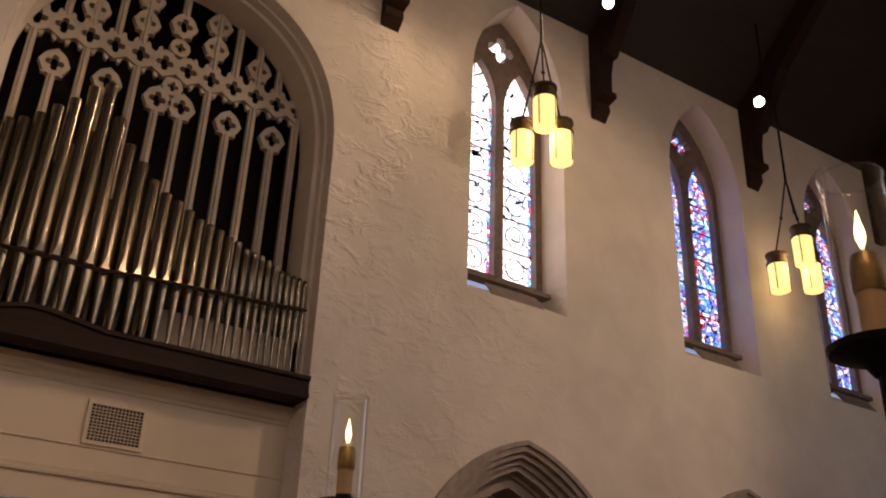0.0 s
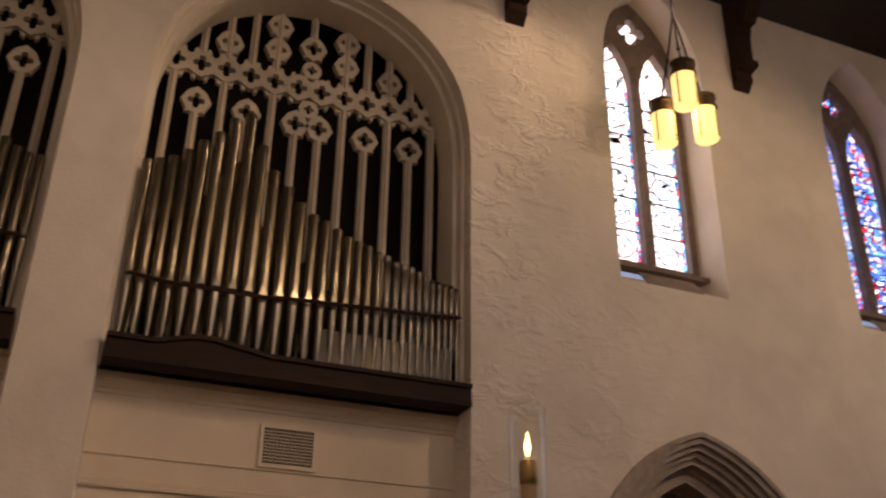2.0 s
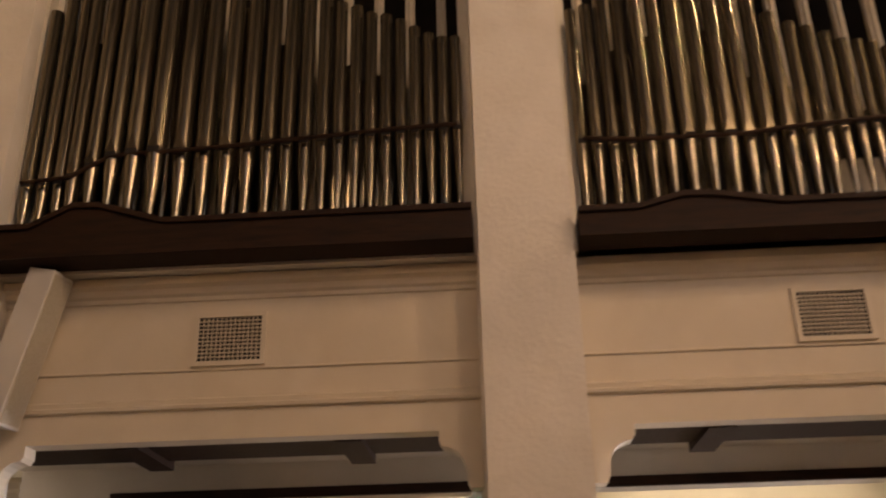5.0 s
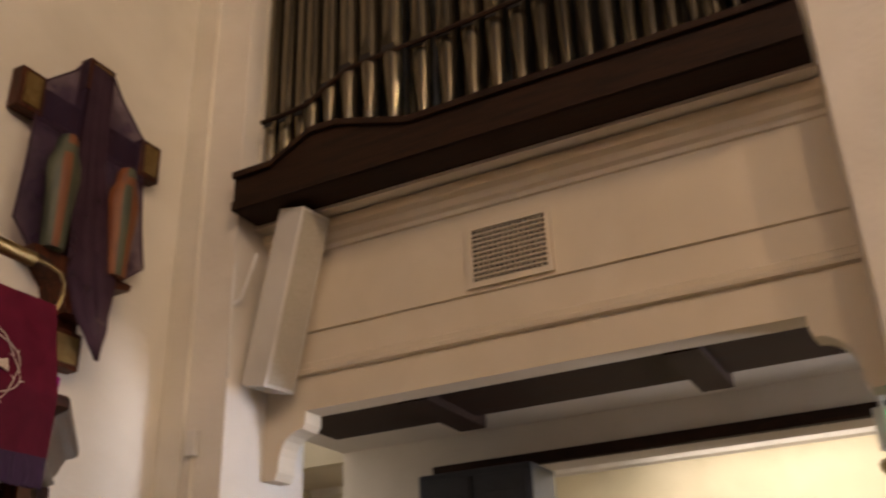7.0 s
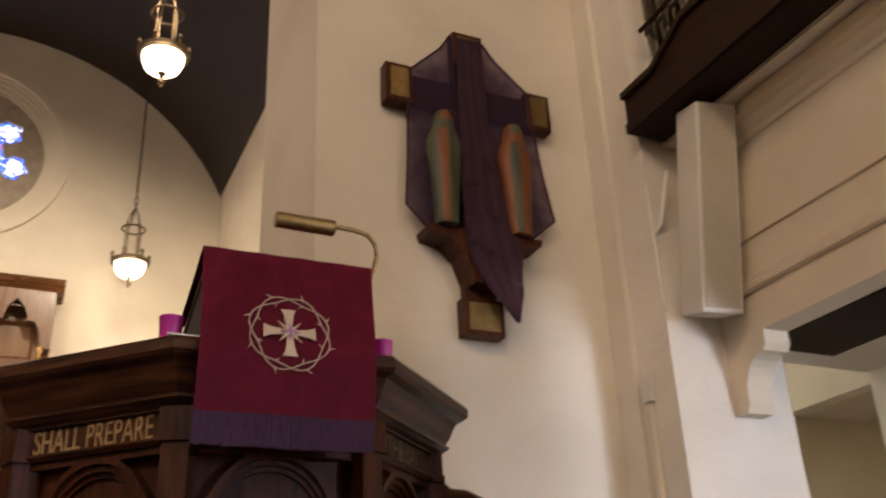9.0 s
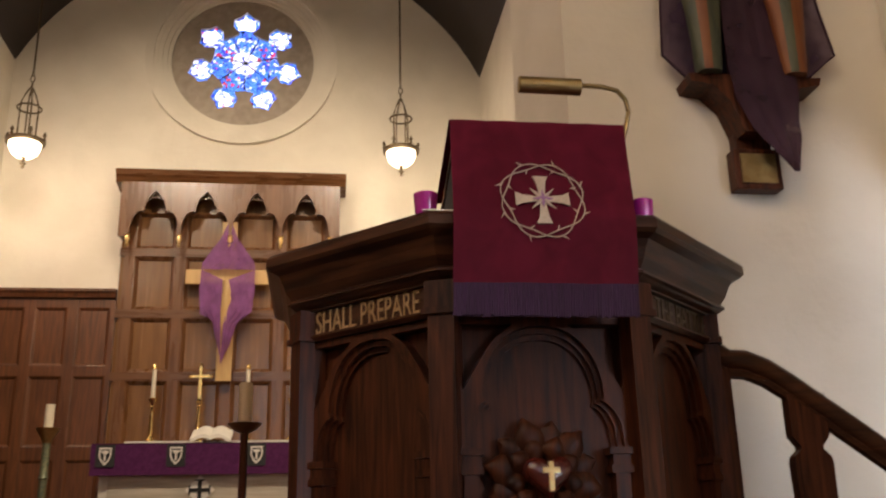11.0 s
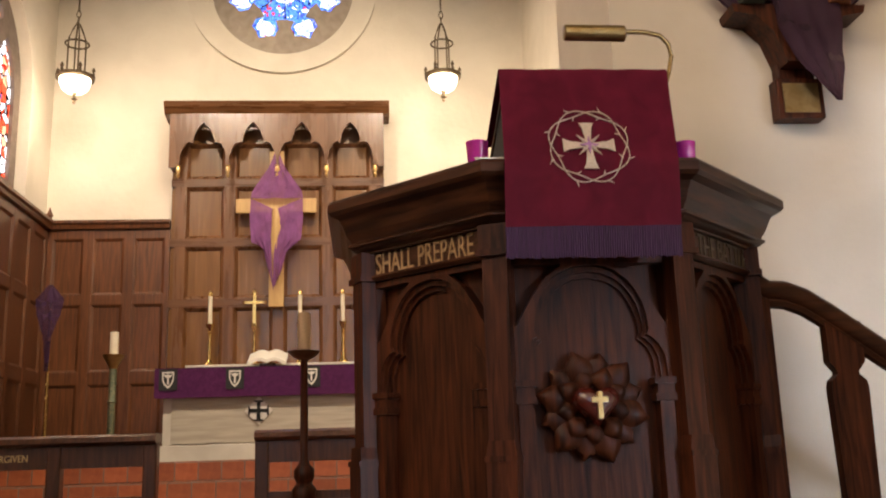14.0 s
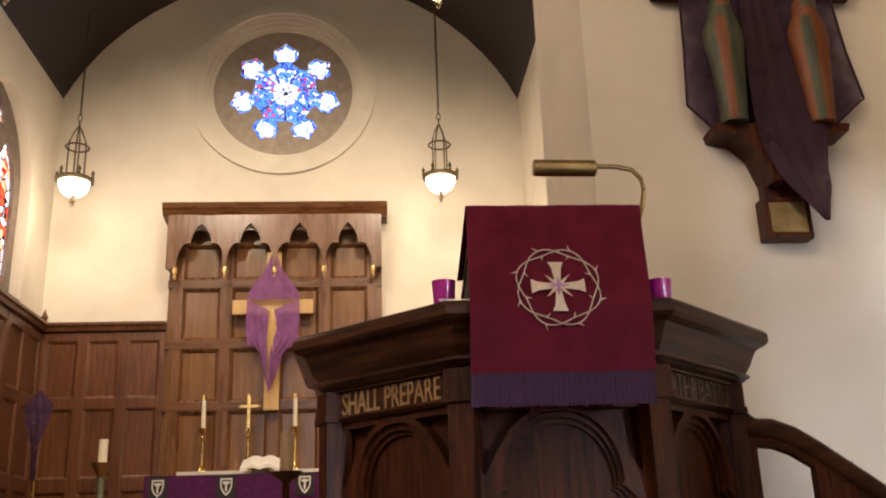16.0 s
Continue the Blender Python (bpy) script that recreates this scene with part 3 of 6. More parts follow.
def tracery(c0, step, drop):
    t = thing("organ_tracery", (3.15, c0, 4.2), "cream cast tracery screen of quatrefoils behind organ pipes", "tracery", "organ tracery screens")
    cols = [c0 + (i - 5.5) * step for i in range(12)]
    for i, c in enumerate(cols):
        if i in (1, 3, 5, 6, 8, 10):
            part("medallion", medallion(c, 6.24, 0.135, 0), STONE, t)
            part("mullion", bar(c, 4.0, 6.12), STONE, t)
        else:
            part("mullion", bar(c, 4.0, 6.52), STONE, t)
        # the lattice band: one pierced hexagon a column, side by side, and cusped arms beneath
        hw = step * 0.5 + 0.003
        zc = 6.66
        hexa = [(c, zc + 0.155), (c - hw, zc + 0.085), (c - hw, zc - 0.085), (c, zc - 0.155), (c + hw, zc - 0.085), (c + hw, zc + 0.085)]
        part("lattice_piece", plate(hexa, [quatrefoil(c, zc, 0.088)], 3.12, 3.19, on_x), STONE, t)
        for s in (-1, 1):
            for w, q in ((zc - 0.145, -1), (zc + 0.145, 1)):
                cusp = [(c + s * 0.035, w + 0.0), (c + s * 0.085, w - q * 0.03), (c + s * 0.075, w + q * 0.022), (c + s * 0.05, w + q * 0.04)]
                part("cusp", prism(cusp, 3.135, 3.18, on_x), STONE, t)
        part("lattice_piece", box((3.118, c - hw, zc - 0.012), (3.13, c - hw + 0.02, zc + 0.012)), STONE, t)
    up = {1: 0, 2: 1, 3: 0, 4: 2, 7: 2, 8: 0, 9: 1, 10: 0}
    for i, k in up.items():
        c = cols[i]
        part("mullion", bar(c, 6.78, 7.65), STONE, t)
        for q in range(k):
            part("medallion", medallion(c, 6.98 + 0.29 * q + (0.06 if i in (4, 7) else 0), 0.13, 0), STONE, t)
    mid = c0
    for w in (6.43, 6.89):
        part("lattice_piece", plate(circle(mid, w, 0.10, 12), [quatrefoil(mid, w, 0.055)], 3.12, 3.185, on_x), STONE, t)
    part("medallion", medallion(mid, 7.16, 0.135, 0), STONE, t)
    part("mullion", bar(mid, 7.28, 7.65), STONE, t)
    return t


def organ_pipe(t, y, x, r, z0, zm, z1, mat):
    """A flue pipe: cone foot, mouth with lips and ears, cylinder, tuning collar."""
    p = part("pipe", lathe([(r * 0.28, z0), (r, zm - 0.02), (r, zm), (r * 0.99, zm + 0.02), (r, zm + 0.03), (r, z1 - 0.07), (r * 1.05, z1 - 0.068), (r * 1.05, z1 - 0.003), (r * 0.95, z1)], (x, y, 0), 14), mat, t, smooth=True)
    # black block for the shade inside the open mouth
    mouth = box((x - r * 1.03, y - r * 0.62, zm - 0.012), (x - r * 0.7, y + r * 0.62, zm + r * 0.5))
    part("mouth", mouth, VOID, p, "black block standing for the shaded pipe mouth")
    lip = prism([(y - r * 0.62, zm + r * 0.45), (y + r * 0.62, zm + r * 0.45), (y, zm + r * 2.6)], x - r * 1.04, x - r * 0.5, on_x)
    part("upper_lip", lip, mat, p)
    return p


def organ(c0, half, case_z, peak, xs, tops, mouths, dias, count, label):
    """The pipe rank in one bay on its dark windchest."""
    t = thing("organ_case", (2.7, c0, case_z[0]), label, "organ", "organ ranks")
    lo, hi = c0 - half + 0.03, c0 + half - 0.03
    zb, zt = case_z
    pk, ph = peak
    top = [(hi, zt)]
    for off, f in ((0.42, 0.0), (0.16, 1.0), (0.0, 0.96), (-0.42, 0.0)):
        top.append((pk + off, zt + ph * f))
    top.append((lo, zt))
    loop = [(lo, zb), (hi, zb)] + top
    part("windchest", prism(loop, 2.49, 2.98, on_x), CASEWOOD, t)
    lip = [(u, w) for u, w in top] + [(u, w - 0.035) for u, w in top[::-1]]
    part("lip_moulding", prism(lip, 2.465, 2.50, on_x), CASEWOOD, t)
    if c0 < 0:
        part("toe_board", box((2.80, lo, zt - 0.02), (2.82, c0 - 0.2, zt + 0.4)), STONE, t, "pale board behind the pipe feet")
    part("lower_rail", box((2.475, lo, zb), (2.5, hi, zb + 0.05)), CASEWOOD, t)
    # pipes stand shoulder to shoulder, each gap in keeping with its width
    widths = []
    for i in range(count):
        s = i / (count - 1)
        widths.append(float(np.interp(s, np.linspace(0, 1, len(dias)), dias)))
    total = sum(widths)
    span = hi - lo - 0.06
    y = hi - 0.03
    ends = []
    for i, w in enumerate(widths):
        w2 = w * span / total
        yc = y - w2 / 2
        y -= w2
        zt_ = float(np.interp(-yc, [-v for v in xs], tops))
        zm = float(np.interp(-yc, [-v for v in xs], mouths))
        zc = zt + ph * float(np.interp(yc - pk, [-0.42, 0.0, 0.16, 0.42], [0.0, 0.96, 1.0, 0.0]))
        organ_pipe(t, yc, 2.68 - (0.05 if abs(yc - pk) < 0.3 else 0), w2 * 0.40, zc - 0.01, zm, zt_ + random.uniform(-0.02, 0.02), PIPE)
        ends.append((2.66, yc, zm - 0.012))
    part("pipe_rail", sweep([(p[0] - 0.075, p[1], p[2]) for p in ends], 0.014, 6), CASEWOOD, t)
    # a second row, shorter, half hidden behind the front
    for i in range(count + 6):
        yc = hi - 0.06 - (hi - lo - 0.12) * i / (count + 5)
        zt_ = float(np.interp(-yc, [-v for v in xs], tops)) - 0.38 - 0.1 * (i % 2)
        r = 0.022 + 0.012 * (1 - i / (count + 5))
        part("rear_pipe", lathe([(r * 0.3, zt), (r, zt + 0.4), (r, zt_)], (2.88, yc, 0), 8), PIPE, t, smooth=True)
    return t


PIPE_Y1 = [0.27, 0.16, 0.04, -0.08, -0.22, -0.36, -0.52, -0.62, -0.73, -0.86, -1.10, -1.30, -1.60, -2.0, -2.35, -2.6]
TOP1 = [5.24, 5.28, 5.35, 5.46, 5.55, 5.73, 5.93, 5.67, 5.48, 5.31, 5.10, 5.0, 4.87, 4.75, 4.65, 4.58]
MOUTH1 = [4.23, 4.22, 4.21, 4.20, 4.20, 4.20, 4.20, 4.20, 4.20, 4.22, 4.24, 4.25, 4.27, 4.29, 4.31, 4.33]
organ(-1.12, 1.48, (3.50, 3.69), (-0.45, 0.07), PIPE_Y1, TOP1, MOUTH1, [0.9, 1.0, 1.15, 1.2, 1.0, 0.85, 0.75, 0.62, 0.55, 0.5], 30, "tapering rank of grey metal organ pipes on a dark wooden chest")
PIPE_Y2 = [3.85, 3.7, 3.5, 3.3, 3.1, 2.9, 2.6, 2.43, 2.1, 1.75, 1.4, 1.1]
TOP2 = [5.5, 5.65, 5.95, 6.3, 6.5, 6.35, 6.05, 5.88, 5.62, 5.42, 5.25, 5.1]
MOUTH2 = [4.12, 4.12, 4.14, 4.27, 4.29, 4.29, 4.30, 4.31, 4.33, 4.35, 4.37, 4.38]
organ(2.44, 1.51, (3.52, 3.75), (3.25, 0.13), PIPE_Y2, TOP2, MOUTH2, [0.85, 0.85, 1.1, 1.25, 1.1, 0.95, 0.85, 0.8, 0.75, 0.7], 25, "rank of tall grey metal organ pipes on a dark wooden chest")
tracery(-1.14, 0.232, 0)
tracery(2.42, 0.232, 0)


def bay_front(c, h, v0, v1):
    """Painted fascia under the organ with ledge, beads, brackets and grille."""
    lo, hi = c - h, c + h
    t = thing("organ_fascia", (2.9, c, 2.2), "cream painted panelled fascia beneath the organ chest", "panel", "organ fascias", "")
    soff, drop = 2.47, 2.14
    prof = [(lo, 3.52), (lo, drop)]
    prof += [(lo + 0.10, drop), (lo + 0.12, drop + 0.04), (lo + 0.12, drop + 0.08)]
    prof += [(lo + 0.12 + 0.14 * (1 - math.cos(a)), drop + 0.08 + 0.16 * math.sin(a)) for a in [math.pi / 2 * k / 6 for k in range(1, 7)]]
    prof += [(lo + 0.28, soff - 0.06), (lo + 0.28, soff)]
    right = [(lo + hi - u, w) for u, w in prof[::-1]]
    loop = prof + right
    part("panel", prism(loop, 2.86, 3.0, on_x), PAINTED, t)
    part("ledge", moulding([(2.86, 3.34), (2.845, 3.345), (2.84, 3.37), (2.82, 3.385), (2.81, 3.42), (2.78, 3.44), (2.775, 3.49), (2.86, 3.49)], lo, hi, on_x), PAINTED, t)
    for k in range(int((hi - lo) / 0.045)):
        u = lo + 0.02 + k * 0.045
        part("dentil", box((2.822, u, 3.388), (2.842, u + 0.026, 3.412)), PAINTED, t)
    part("bead", moulding([(2.86, 2.885), (2.845, 2.89), (2.845, 2.898), (2.86, 2.905)], lo, hi, on_x), PAINTED, t)
    part("lower_moulding", moulding([(2.86, 2.65), (2.83, 2.655), (2.825, 2.675), (2.84, 2.685), (2.835, 2.71), (2.86, 2.725)], lo, hi, on_x), PAINTED, t)
    # grille
    g = thing("air_vent", (2.85, (v0 + v1) / 2, 2.94), "white metal egg-crate air vent set in the fascia", "vent", "fascia vents")
    z0, z1 = 2.945, 3.225
    # black sheet stands for the shade behind the slats
    part("backing", box((2.852, v0, z0), (2.857, v1, z1)), VOID, g)
    part("frame", plate([(v0 - 0.03, z0 - 0.03), (v1 + 0.03, z0 - 0.03), (v1 + 0.03, z1 + 0.03), (v0 - 0.03, z1 + 0.03)], [[(v0, z0), (v1, z0), (v1, z1), (v0, z1)]], 2.838, 2.858, on_x), PAINTED, g)
    for k in range(1, 14):
        u = v0 + (v1 - v0) * k / 14
        part("slat", box((2.846, u - 0.0030, z0), (2.850, u + 0.0030, z1)), PAINTED, g)
    for k in range(1, 11):
        w = z0 + (z1 - z0) * k / 11
        part("slat", box((2.842, v0, w - 0.0030), (2.850, v1, w + 0.0030)), PAINTED, g)


bay_front(-1.12, 1.48, -1.355, -0.958)
bay_front(2.44, 1.51, 2.285, 2.675)

# moulded inner ring of each bay's arch
for c, h in BAYS:
    for k, (d0, d1, inset) in enumerate(((2.70, 2.80, 0.04), (2.80, 3.16, 0.085))):
        o = bay_arch(c, h + 0.02, 3.5, 5.95, 7.64)
        i = bay_arch(c, h - inset, 3.55, 5.95, 7.62 - inset)
        structure("arch_trim", plate(o, [i], d0, d1, on_x), PLASTER, "stepped plaster moulding round an organ arch", "moulding")

# space beneath the organ: soffit, beams, far wall and lit room beyond
structure("soffit", box((2.98, -2.75, 2.62), (4.9, 4.4, 2.7)), PLASTER, "grey-white plaster soffit under the organ", "ceiling")
for c, h in BAYS:
    for d in (3.16, ):
        structure("soffit_beam", box((3.02, c - h, 2.50), (3.56, c + h, 2.62)), CASEWOOD, "dark wooden beam under the organ", "beam")
    for k in (-0.45, 0.45):
        structure("soffit_beam", box((3.0, c + k * h - 0.08, 2.46), (3.68, c + k * h + 0.08, 2.55)), CASEWOOD, "dark wooden bracket under the organ", "beam")
bm = plate([(-2.8, 0), (4.4, 0), (4.4, 2.62), (-2.8, 2.62)], [[(1.05, 0.05), (3.6, 0.05), (3.6, 2.36), (1.05, 2.36)], [(-2.3, 0.05), (0.6, 0.05), (0.6, 2.36), (-2.3, 2.36)]], 4.3, 4.5, on_x)
structure("passage_wall", bm, PLASTER, "plaster passage wall with wide doorways", "wall")
structure("door_trim", box((4.26, 1.0, 2.36), (4.31, 3.7, 2.43)), CASEWOOD, "dark wooden head trim of a doorway", "trim")
structure("door_trim", box((4.26, -2.35, 2.36), (4.31, 0.65, 2.43)), CASEWOOD, "dark wooden head trim of a doorway", "trim")
structure("room_wall", box((7.5, -5, 0), (7.6, 7, 3.25)), YELLOWWALL, "pale yellow wall of the lit room beyond", "wall")
structure("room_ceiling", box((4.5, -5, 3.15), (7.6, 7, 3.25)), PLASTER, "plain ceiling of the room beyond", "ceiling")
structure("room_trim", moulding([(7.5, 2.96), (7.46, 2.98), (7.44, 3.05), (7.40, 3.08), (7.38, 3.15), (7.5, 3.15)], -4.9, 6.9, on_x), WHITE, "white crown moulding of the room beyond", "trim")
structure("room_floor", box((4.5, -5, -0.12), (7.6, 7, -0.02)), FLOORTILE, "floor of the room beyond", "floor")
structure("room_header", box((4.5, -5, 2.62), (4.6, 7, 3.25)), YELLOWWALL, "pale yellow wall over the doorways", "wall")
structure("room_end", box((4.5, 6.9, 0), (7.6, 7, 3.25)), YELLOWWALL, "pale yellow end wall of the room beyond", "wall")
structure("room_end", box((4.5, -5, 0), (7.6, -4.9, 3.25)), YELLOWWALL, "pale yellow end wall of the room beyond", "wall")


# ---- nave windows, corbels, roof timbers ----
def nave_window(c, glass, side):
    w = thing("window", (2.97, c, 5.36), "tall pointed two-light stained glass window, bright with daylight", "window", "nave windows", "structure")
    w.name = "window_%d" % side
    h = HEADS[c]
    l1 = pointed(c - 0.285, 0.225, 5.42, 7.55 + h, 8.12 + h, 6)
    l2 = pointed(c + 0.285, 0.225, 5.42, 7.55 + h, 8.12 + h, 6)
    q = quatrefoil(c, 8.36 + h, 0.19, 7, 0.0)
    part("window_frame", plate(pointed(c, 0.60, 5.36, 7.70 + h, 8.78 + h), [l1, l2, q], 2.93, 3.08, on_x), BROWNSTONE, w, "brown stone window tracery")
    part("mullion", prism([(c - 0.058, 2.932), (c - 0.022, 2.885), (c + 0.022, 2.885), (c + 0.058, 2.932)], 5.38, 7.9, lambda u, d, z: (d, u, z)), BROWNSTONE, w)
    for lp in (l1, l2, q):
        part("pane", prism(lp, 3.035, 3.04, on_x), glass, w, "leaded stained glass light")
    for s in (-0.285, 0.285):
        # painted border strips of small coloured pieces along each light
        for e in (-1, 1):
            u = c + s + e * 0.205
            part("border_pane", prism([(u - 0.02, 5.42), (u + 0.02, 5.42), (u + 0.02, 7.55 + h), (u - 0.02, 7.55 + h)], 3.026, 3.030, on_x), BORDERGLASS, w, "border of small red and blue glass pieces")
        for k in range(1, 6):
            z = 5.42 + k * 0.40
            part("saddle_bar", box((3.008, c + s - 0.225, z - 0.009), (3.020, c + s + 0.225, z + 0.009)), IRON, w)
        for k in range(5):
            z = 5.62 + k * 0.40
            part("lead_ring", plate(circle(c + s, z, 0.135, 18), [circle(c + s, z, 0.122, 18)], 3.018, 3.026, on_x), IRON, w)
    part("window_sill", moulding([(2.93, 5.40), (2.80, 5.33), (2.80, 5.28), (2.93, 5.28)], c - 0.62, c + 0.62, on_x), BROWNSTONE, w)
    g = thing("sill_vent", (2.7, c, 5.05), "dark slotted heating vent in the sloping sill", "vent", "sill vents")
    b = bmesh.new()
    vs = [b.verts.new(p) for p in ((2.585, c - 0.36, 4.975), (2.585, c + 0.30, 4.975), (2.76, c + 0.30, 5.20), (2.76, c - 0.36, 5.20))]
    b.faces.new(vs)
    r = bmesh.ops.extrude_face_region(b, geom=b.faces[:])
    bmesh.ops.translate(b, verts=[v for v in r["geom"] if isinstance(v, bmesh.types.BMVert)], vec=(-0.012, 0, 0.01))
    part("vent_plate", b, BROWNSTONE, g)


for i, (c, g) in enumerate(zip(WINDOWS, (WHITEGLASS, BLUEGLASS, BLUEGLASS))):
    nave_window(c, g, i + 1)

for c in ARCADE:
    t = thing("arcade_arch", (2.6, c, 2.2), "moulded brown stone pointed arch of the nave arcade", "arch", "arcade arches", "structure")
    for d0, d1, o, i in ((2.52, 2.60, 1.32, 1.27), (2.55, 2.62, 1.275, 1.21), (2.60, 2.70, 1.24, 1.15), (2.66, 2.72, 1.16, 1.09), (2.70, 2.82, 1.13, 1.03), (2.80, 2.86, 1.06, 0.99), (2.84, 3.16, 1.04, 0.88)):
        k = (1.30 - o) * 0.9
        j = (1.30 - i) * 0.9
        part("moulding", plate(pointed(c, o, 0.0, 1.9, 3.56 - k, 14), [pointed(c, i, 0.02, 1.9, 3.56 - j, 14)], d0, d1, on_x), ARCHSTONE, t)

TRUSSES = (-3.1, -6.02, -8.75, -11.5)
for y in TRUSSES:
    t = thing("roof_truss", (NC, y, 8.0), "dark timber roof truss with carved wall corbels", "roof truss", "roof trusses")
    for s in (1, -1):
        fx = FACE if s > 0 else -5.8
        shape = [(fx - s * 0.0, 7.70), (fx - s * 0.10, 7.82), (fx - s * 0.09, 7.92), (fx - s * 0.22, 7.95), (fx - s * 0.22, 8.02), (fx - s * 0.15, 8.06), (fx - s * 0.16, 8.35), (fx - s * 0.24, 8.7), (fx - s * 0.42, 9.15), (fx, 9.0)]
        part("corbel", prism(shape, y - 0.11, y + 0.11, on_y), CASEWOOD, t)
        part("brace", prism([(fx - s * 0.15, 8.5), (fx - s * 0.3, 8.5), (fx - s * 0.75, 9.25), (fx - s * 1.5, 9.95), (fx - s * 2.6, 10.5), (fx - s * 2.6, 10.75), (fx - s * 1.3, 10.2), (fx - s * 0.2, 9.1)], y - 0.09, y + 0.09, on_y), CASEWOOD, t)
    part("collar_beam", box((-4.1, y - 0.09, 10.35), (0.9, y + 0.09, 10.7)), CASEWOOD, t)


def truss_spot(x, y, z, target):
    t = thing("ceiling_spotlight", (x, y, z), "small bright spotlight fixed to a roof truss", "spotlight", "truss spotlights")
    d = (Vector(target) - Vector((x, y, z))).normalized()
    p = Vector((x, y, z))
    part("housing", sweep([p - d * 0.14, p - d * 0.02, p], [0.05, 0.08, 0.085], 16), IRON, t, smooth=True)
    part("lens", sweep([p + d * 0.001, p + d * 0.012], [0.07, 0.06], 16), BULB, t, "glowing lamp face")
    part("bracket", sweep([p - d * 0.1, p + Vector((0, -0.12, 0.18)), p + Vector((0.0, -0.15, 0.8)), p + Vector((0.0, -0.15, 1.6))], 0.015, 6), IRON, t)


# ---- nave lanterns ----
def lantern_cluster(x, y, z):
    """Three amber drum lanterns on rods from one chain."""
    t = thing("lantern_cluster", (x, y, z), "hanging cluster of three amber glass drum lanterns", "chandelier", "nave lanterns")
    for k, (dx, dy, dz) in enumerate(((0.21, 0.11, 0.0), (-0.20, 0.13, 0.20), (-0.01, -0.24, 0.02))):
        cx, cy = x + dx, y + dy
        b = z + dz
        s = part("shade", lathe([(0.10, b), (0.118, b + 0.01), (0.122, b + 0.36), (0.118, b + 0.362)], (cx, cy, 0), 20), LANTERN, t, "glowing amber glass shade", True)
        ring = lathe([(0.125, b + 0.35), (0.135, b + 0.355), (0.135, b + 0.385), (0.12, b + 0.39), (0.12, b + 0.47), (0.135, b + 0.475), (0.135, b + 0.505), (0.06, b + 0.53), (0.015, b + 0.56)], (cx, cy, 0), 20)
        part("crown", ring, BRONZE, t, "pierced bronze crown", True)
        for q in range(4):
            u = 2 * math.pi * q / 4 + 0.4
            part("strap", box((cx + 0.122 * math.cos(u) - 0.005, cy + 0.122 * math.sin(u) - 0.005, b), (cx + 0.122 * math.cos(u) + 0.005, cy + 0.122 * math.sin(u) + 0.005, b + 0.36)), BRONZE, s)
        part("rod", sweep([(cx, cy, b + 0.54), ((cx + x) / 2, (cy + y) / 2, z + 1.0), (x, y, z + 1.55)], 0.011, 6), IRON, t)
        part("knop", lathe([(0.004, -0.03), (0.026, 0), (0.004, 0.03)], ((cx + x) / 2, (cy + y) / 2, z + 1.0), 8), IRON, t)
    part("chain", sweep([(x, y, z + 1.5), (x, y, 11.2 if x < 1.5 else 9.9)], 0.016, 6), IRON, t)
    return t


lantern_cluster(2.0, -4.70, 6.40)
lantern_cluster(2.0, -8.68, 6.02)


# ---- pew torches with glass chimneys ----
def torch(x, y, flame_z, turn):
    t = thing("processional_torch", (x, y, 0), "tan candle in a clear glass chimney on a black stand", "candle", "pew torches")
    z = flame_z - 0.30
    part("pole", sweep([(x, y, 0), (x, y, z)], 0.014, 8), IRON, t)
    part("foot", lathe([(0.16, 0.0), (0.15, 0.02), (0.03, 0.05), (0.014, 0.09)], (x, y, 0), 20), IRON, t, smooth=True)
    part("drip_tray", lathe([(0.02, z - 0.05), (0.04, z - 0.02), (0.10, z), (0.105, z + 0.012), (0.03, z + 0.015), (0.03, z + 0.04)], (x, y, 0), 20), IRON, t, smooth=True)
    part("candle", lathe([(0.029, z + 0.015), (0.029, z + 0.13), (0.022, z + 0.132)], (x, y, 0), 20), TAN_WAX, t, smooth=True)
    part("follower", lathe([(0.031, z + 0.13), (0.033, z + 0.135), (0.033, z + 0.19), (0.028, z + 0.215), (0.012, z + 0.22)], (x, y, 0), 20), OLDBRASS, t, "brass candle follower", True)
    part("flame", lathe([(0.004, z + 0.235), (0.010, z + 0.255), (0.011, z + 0.272), (0.005, z + 0.30), (0.001, z + 0.325)], (x, y, 0), 10), FLAME, t, "burning flame", True)
    g = bmesh.new()
    lathe([(0.066, z + 0.015), (0.066, z + 0.39), (0.069, z + 0.405)], (x, y, 0), 28, g)
    bmesh.ops.delete(g, geom=[f for f in g.faces if len(f.verts) > 4], context="FACES_ONLY")
    ob = part("chimney", g, GLASS, t, "clear glass chimney", True)
    ob.visible_shadow = False
    part("rim", sweep([(x + 0.068 * math.cos(a), y + 0.068 * math.sin(a), z + 0.405) for a in [2 * math.pi * k / 24 for k in range(25)]], 0.0022, 5), GLASS, t)


torch(-1.382, -1.018, 2.12, 0)
torch(-3.501, -1.118, 2.115, 0)

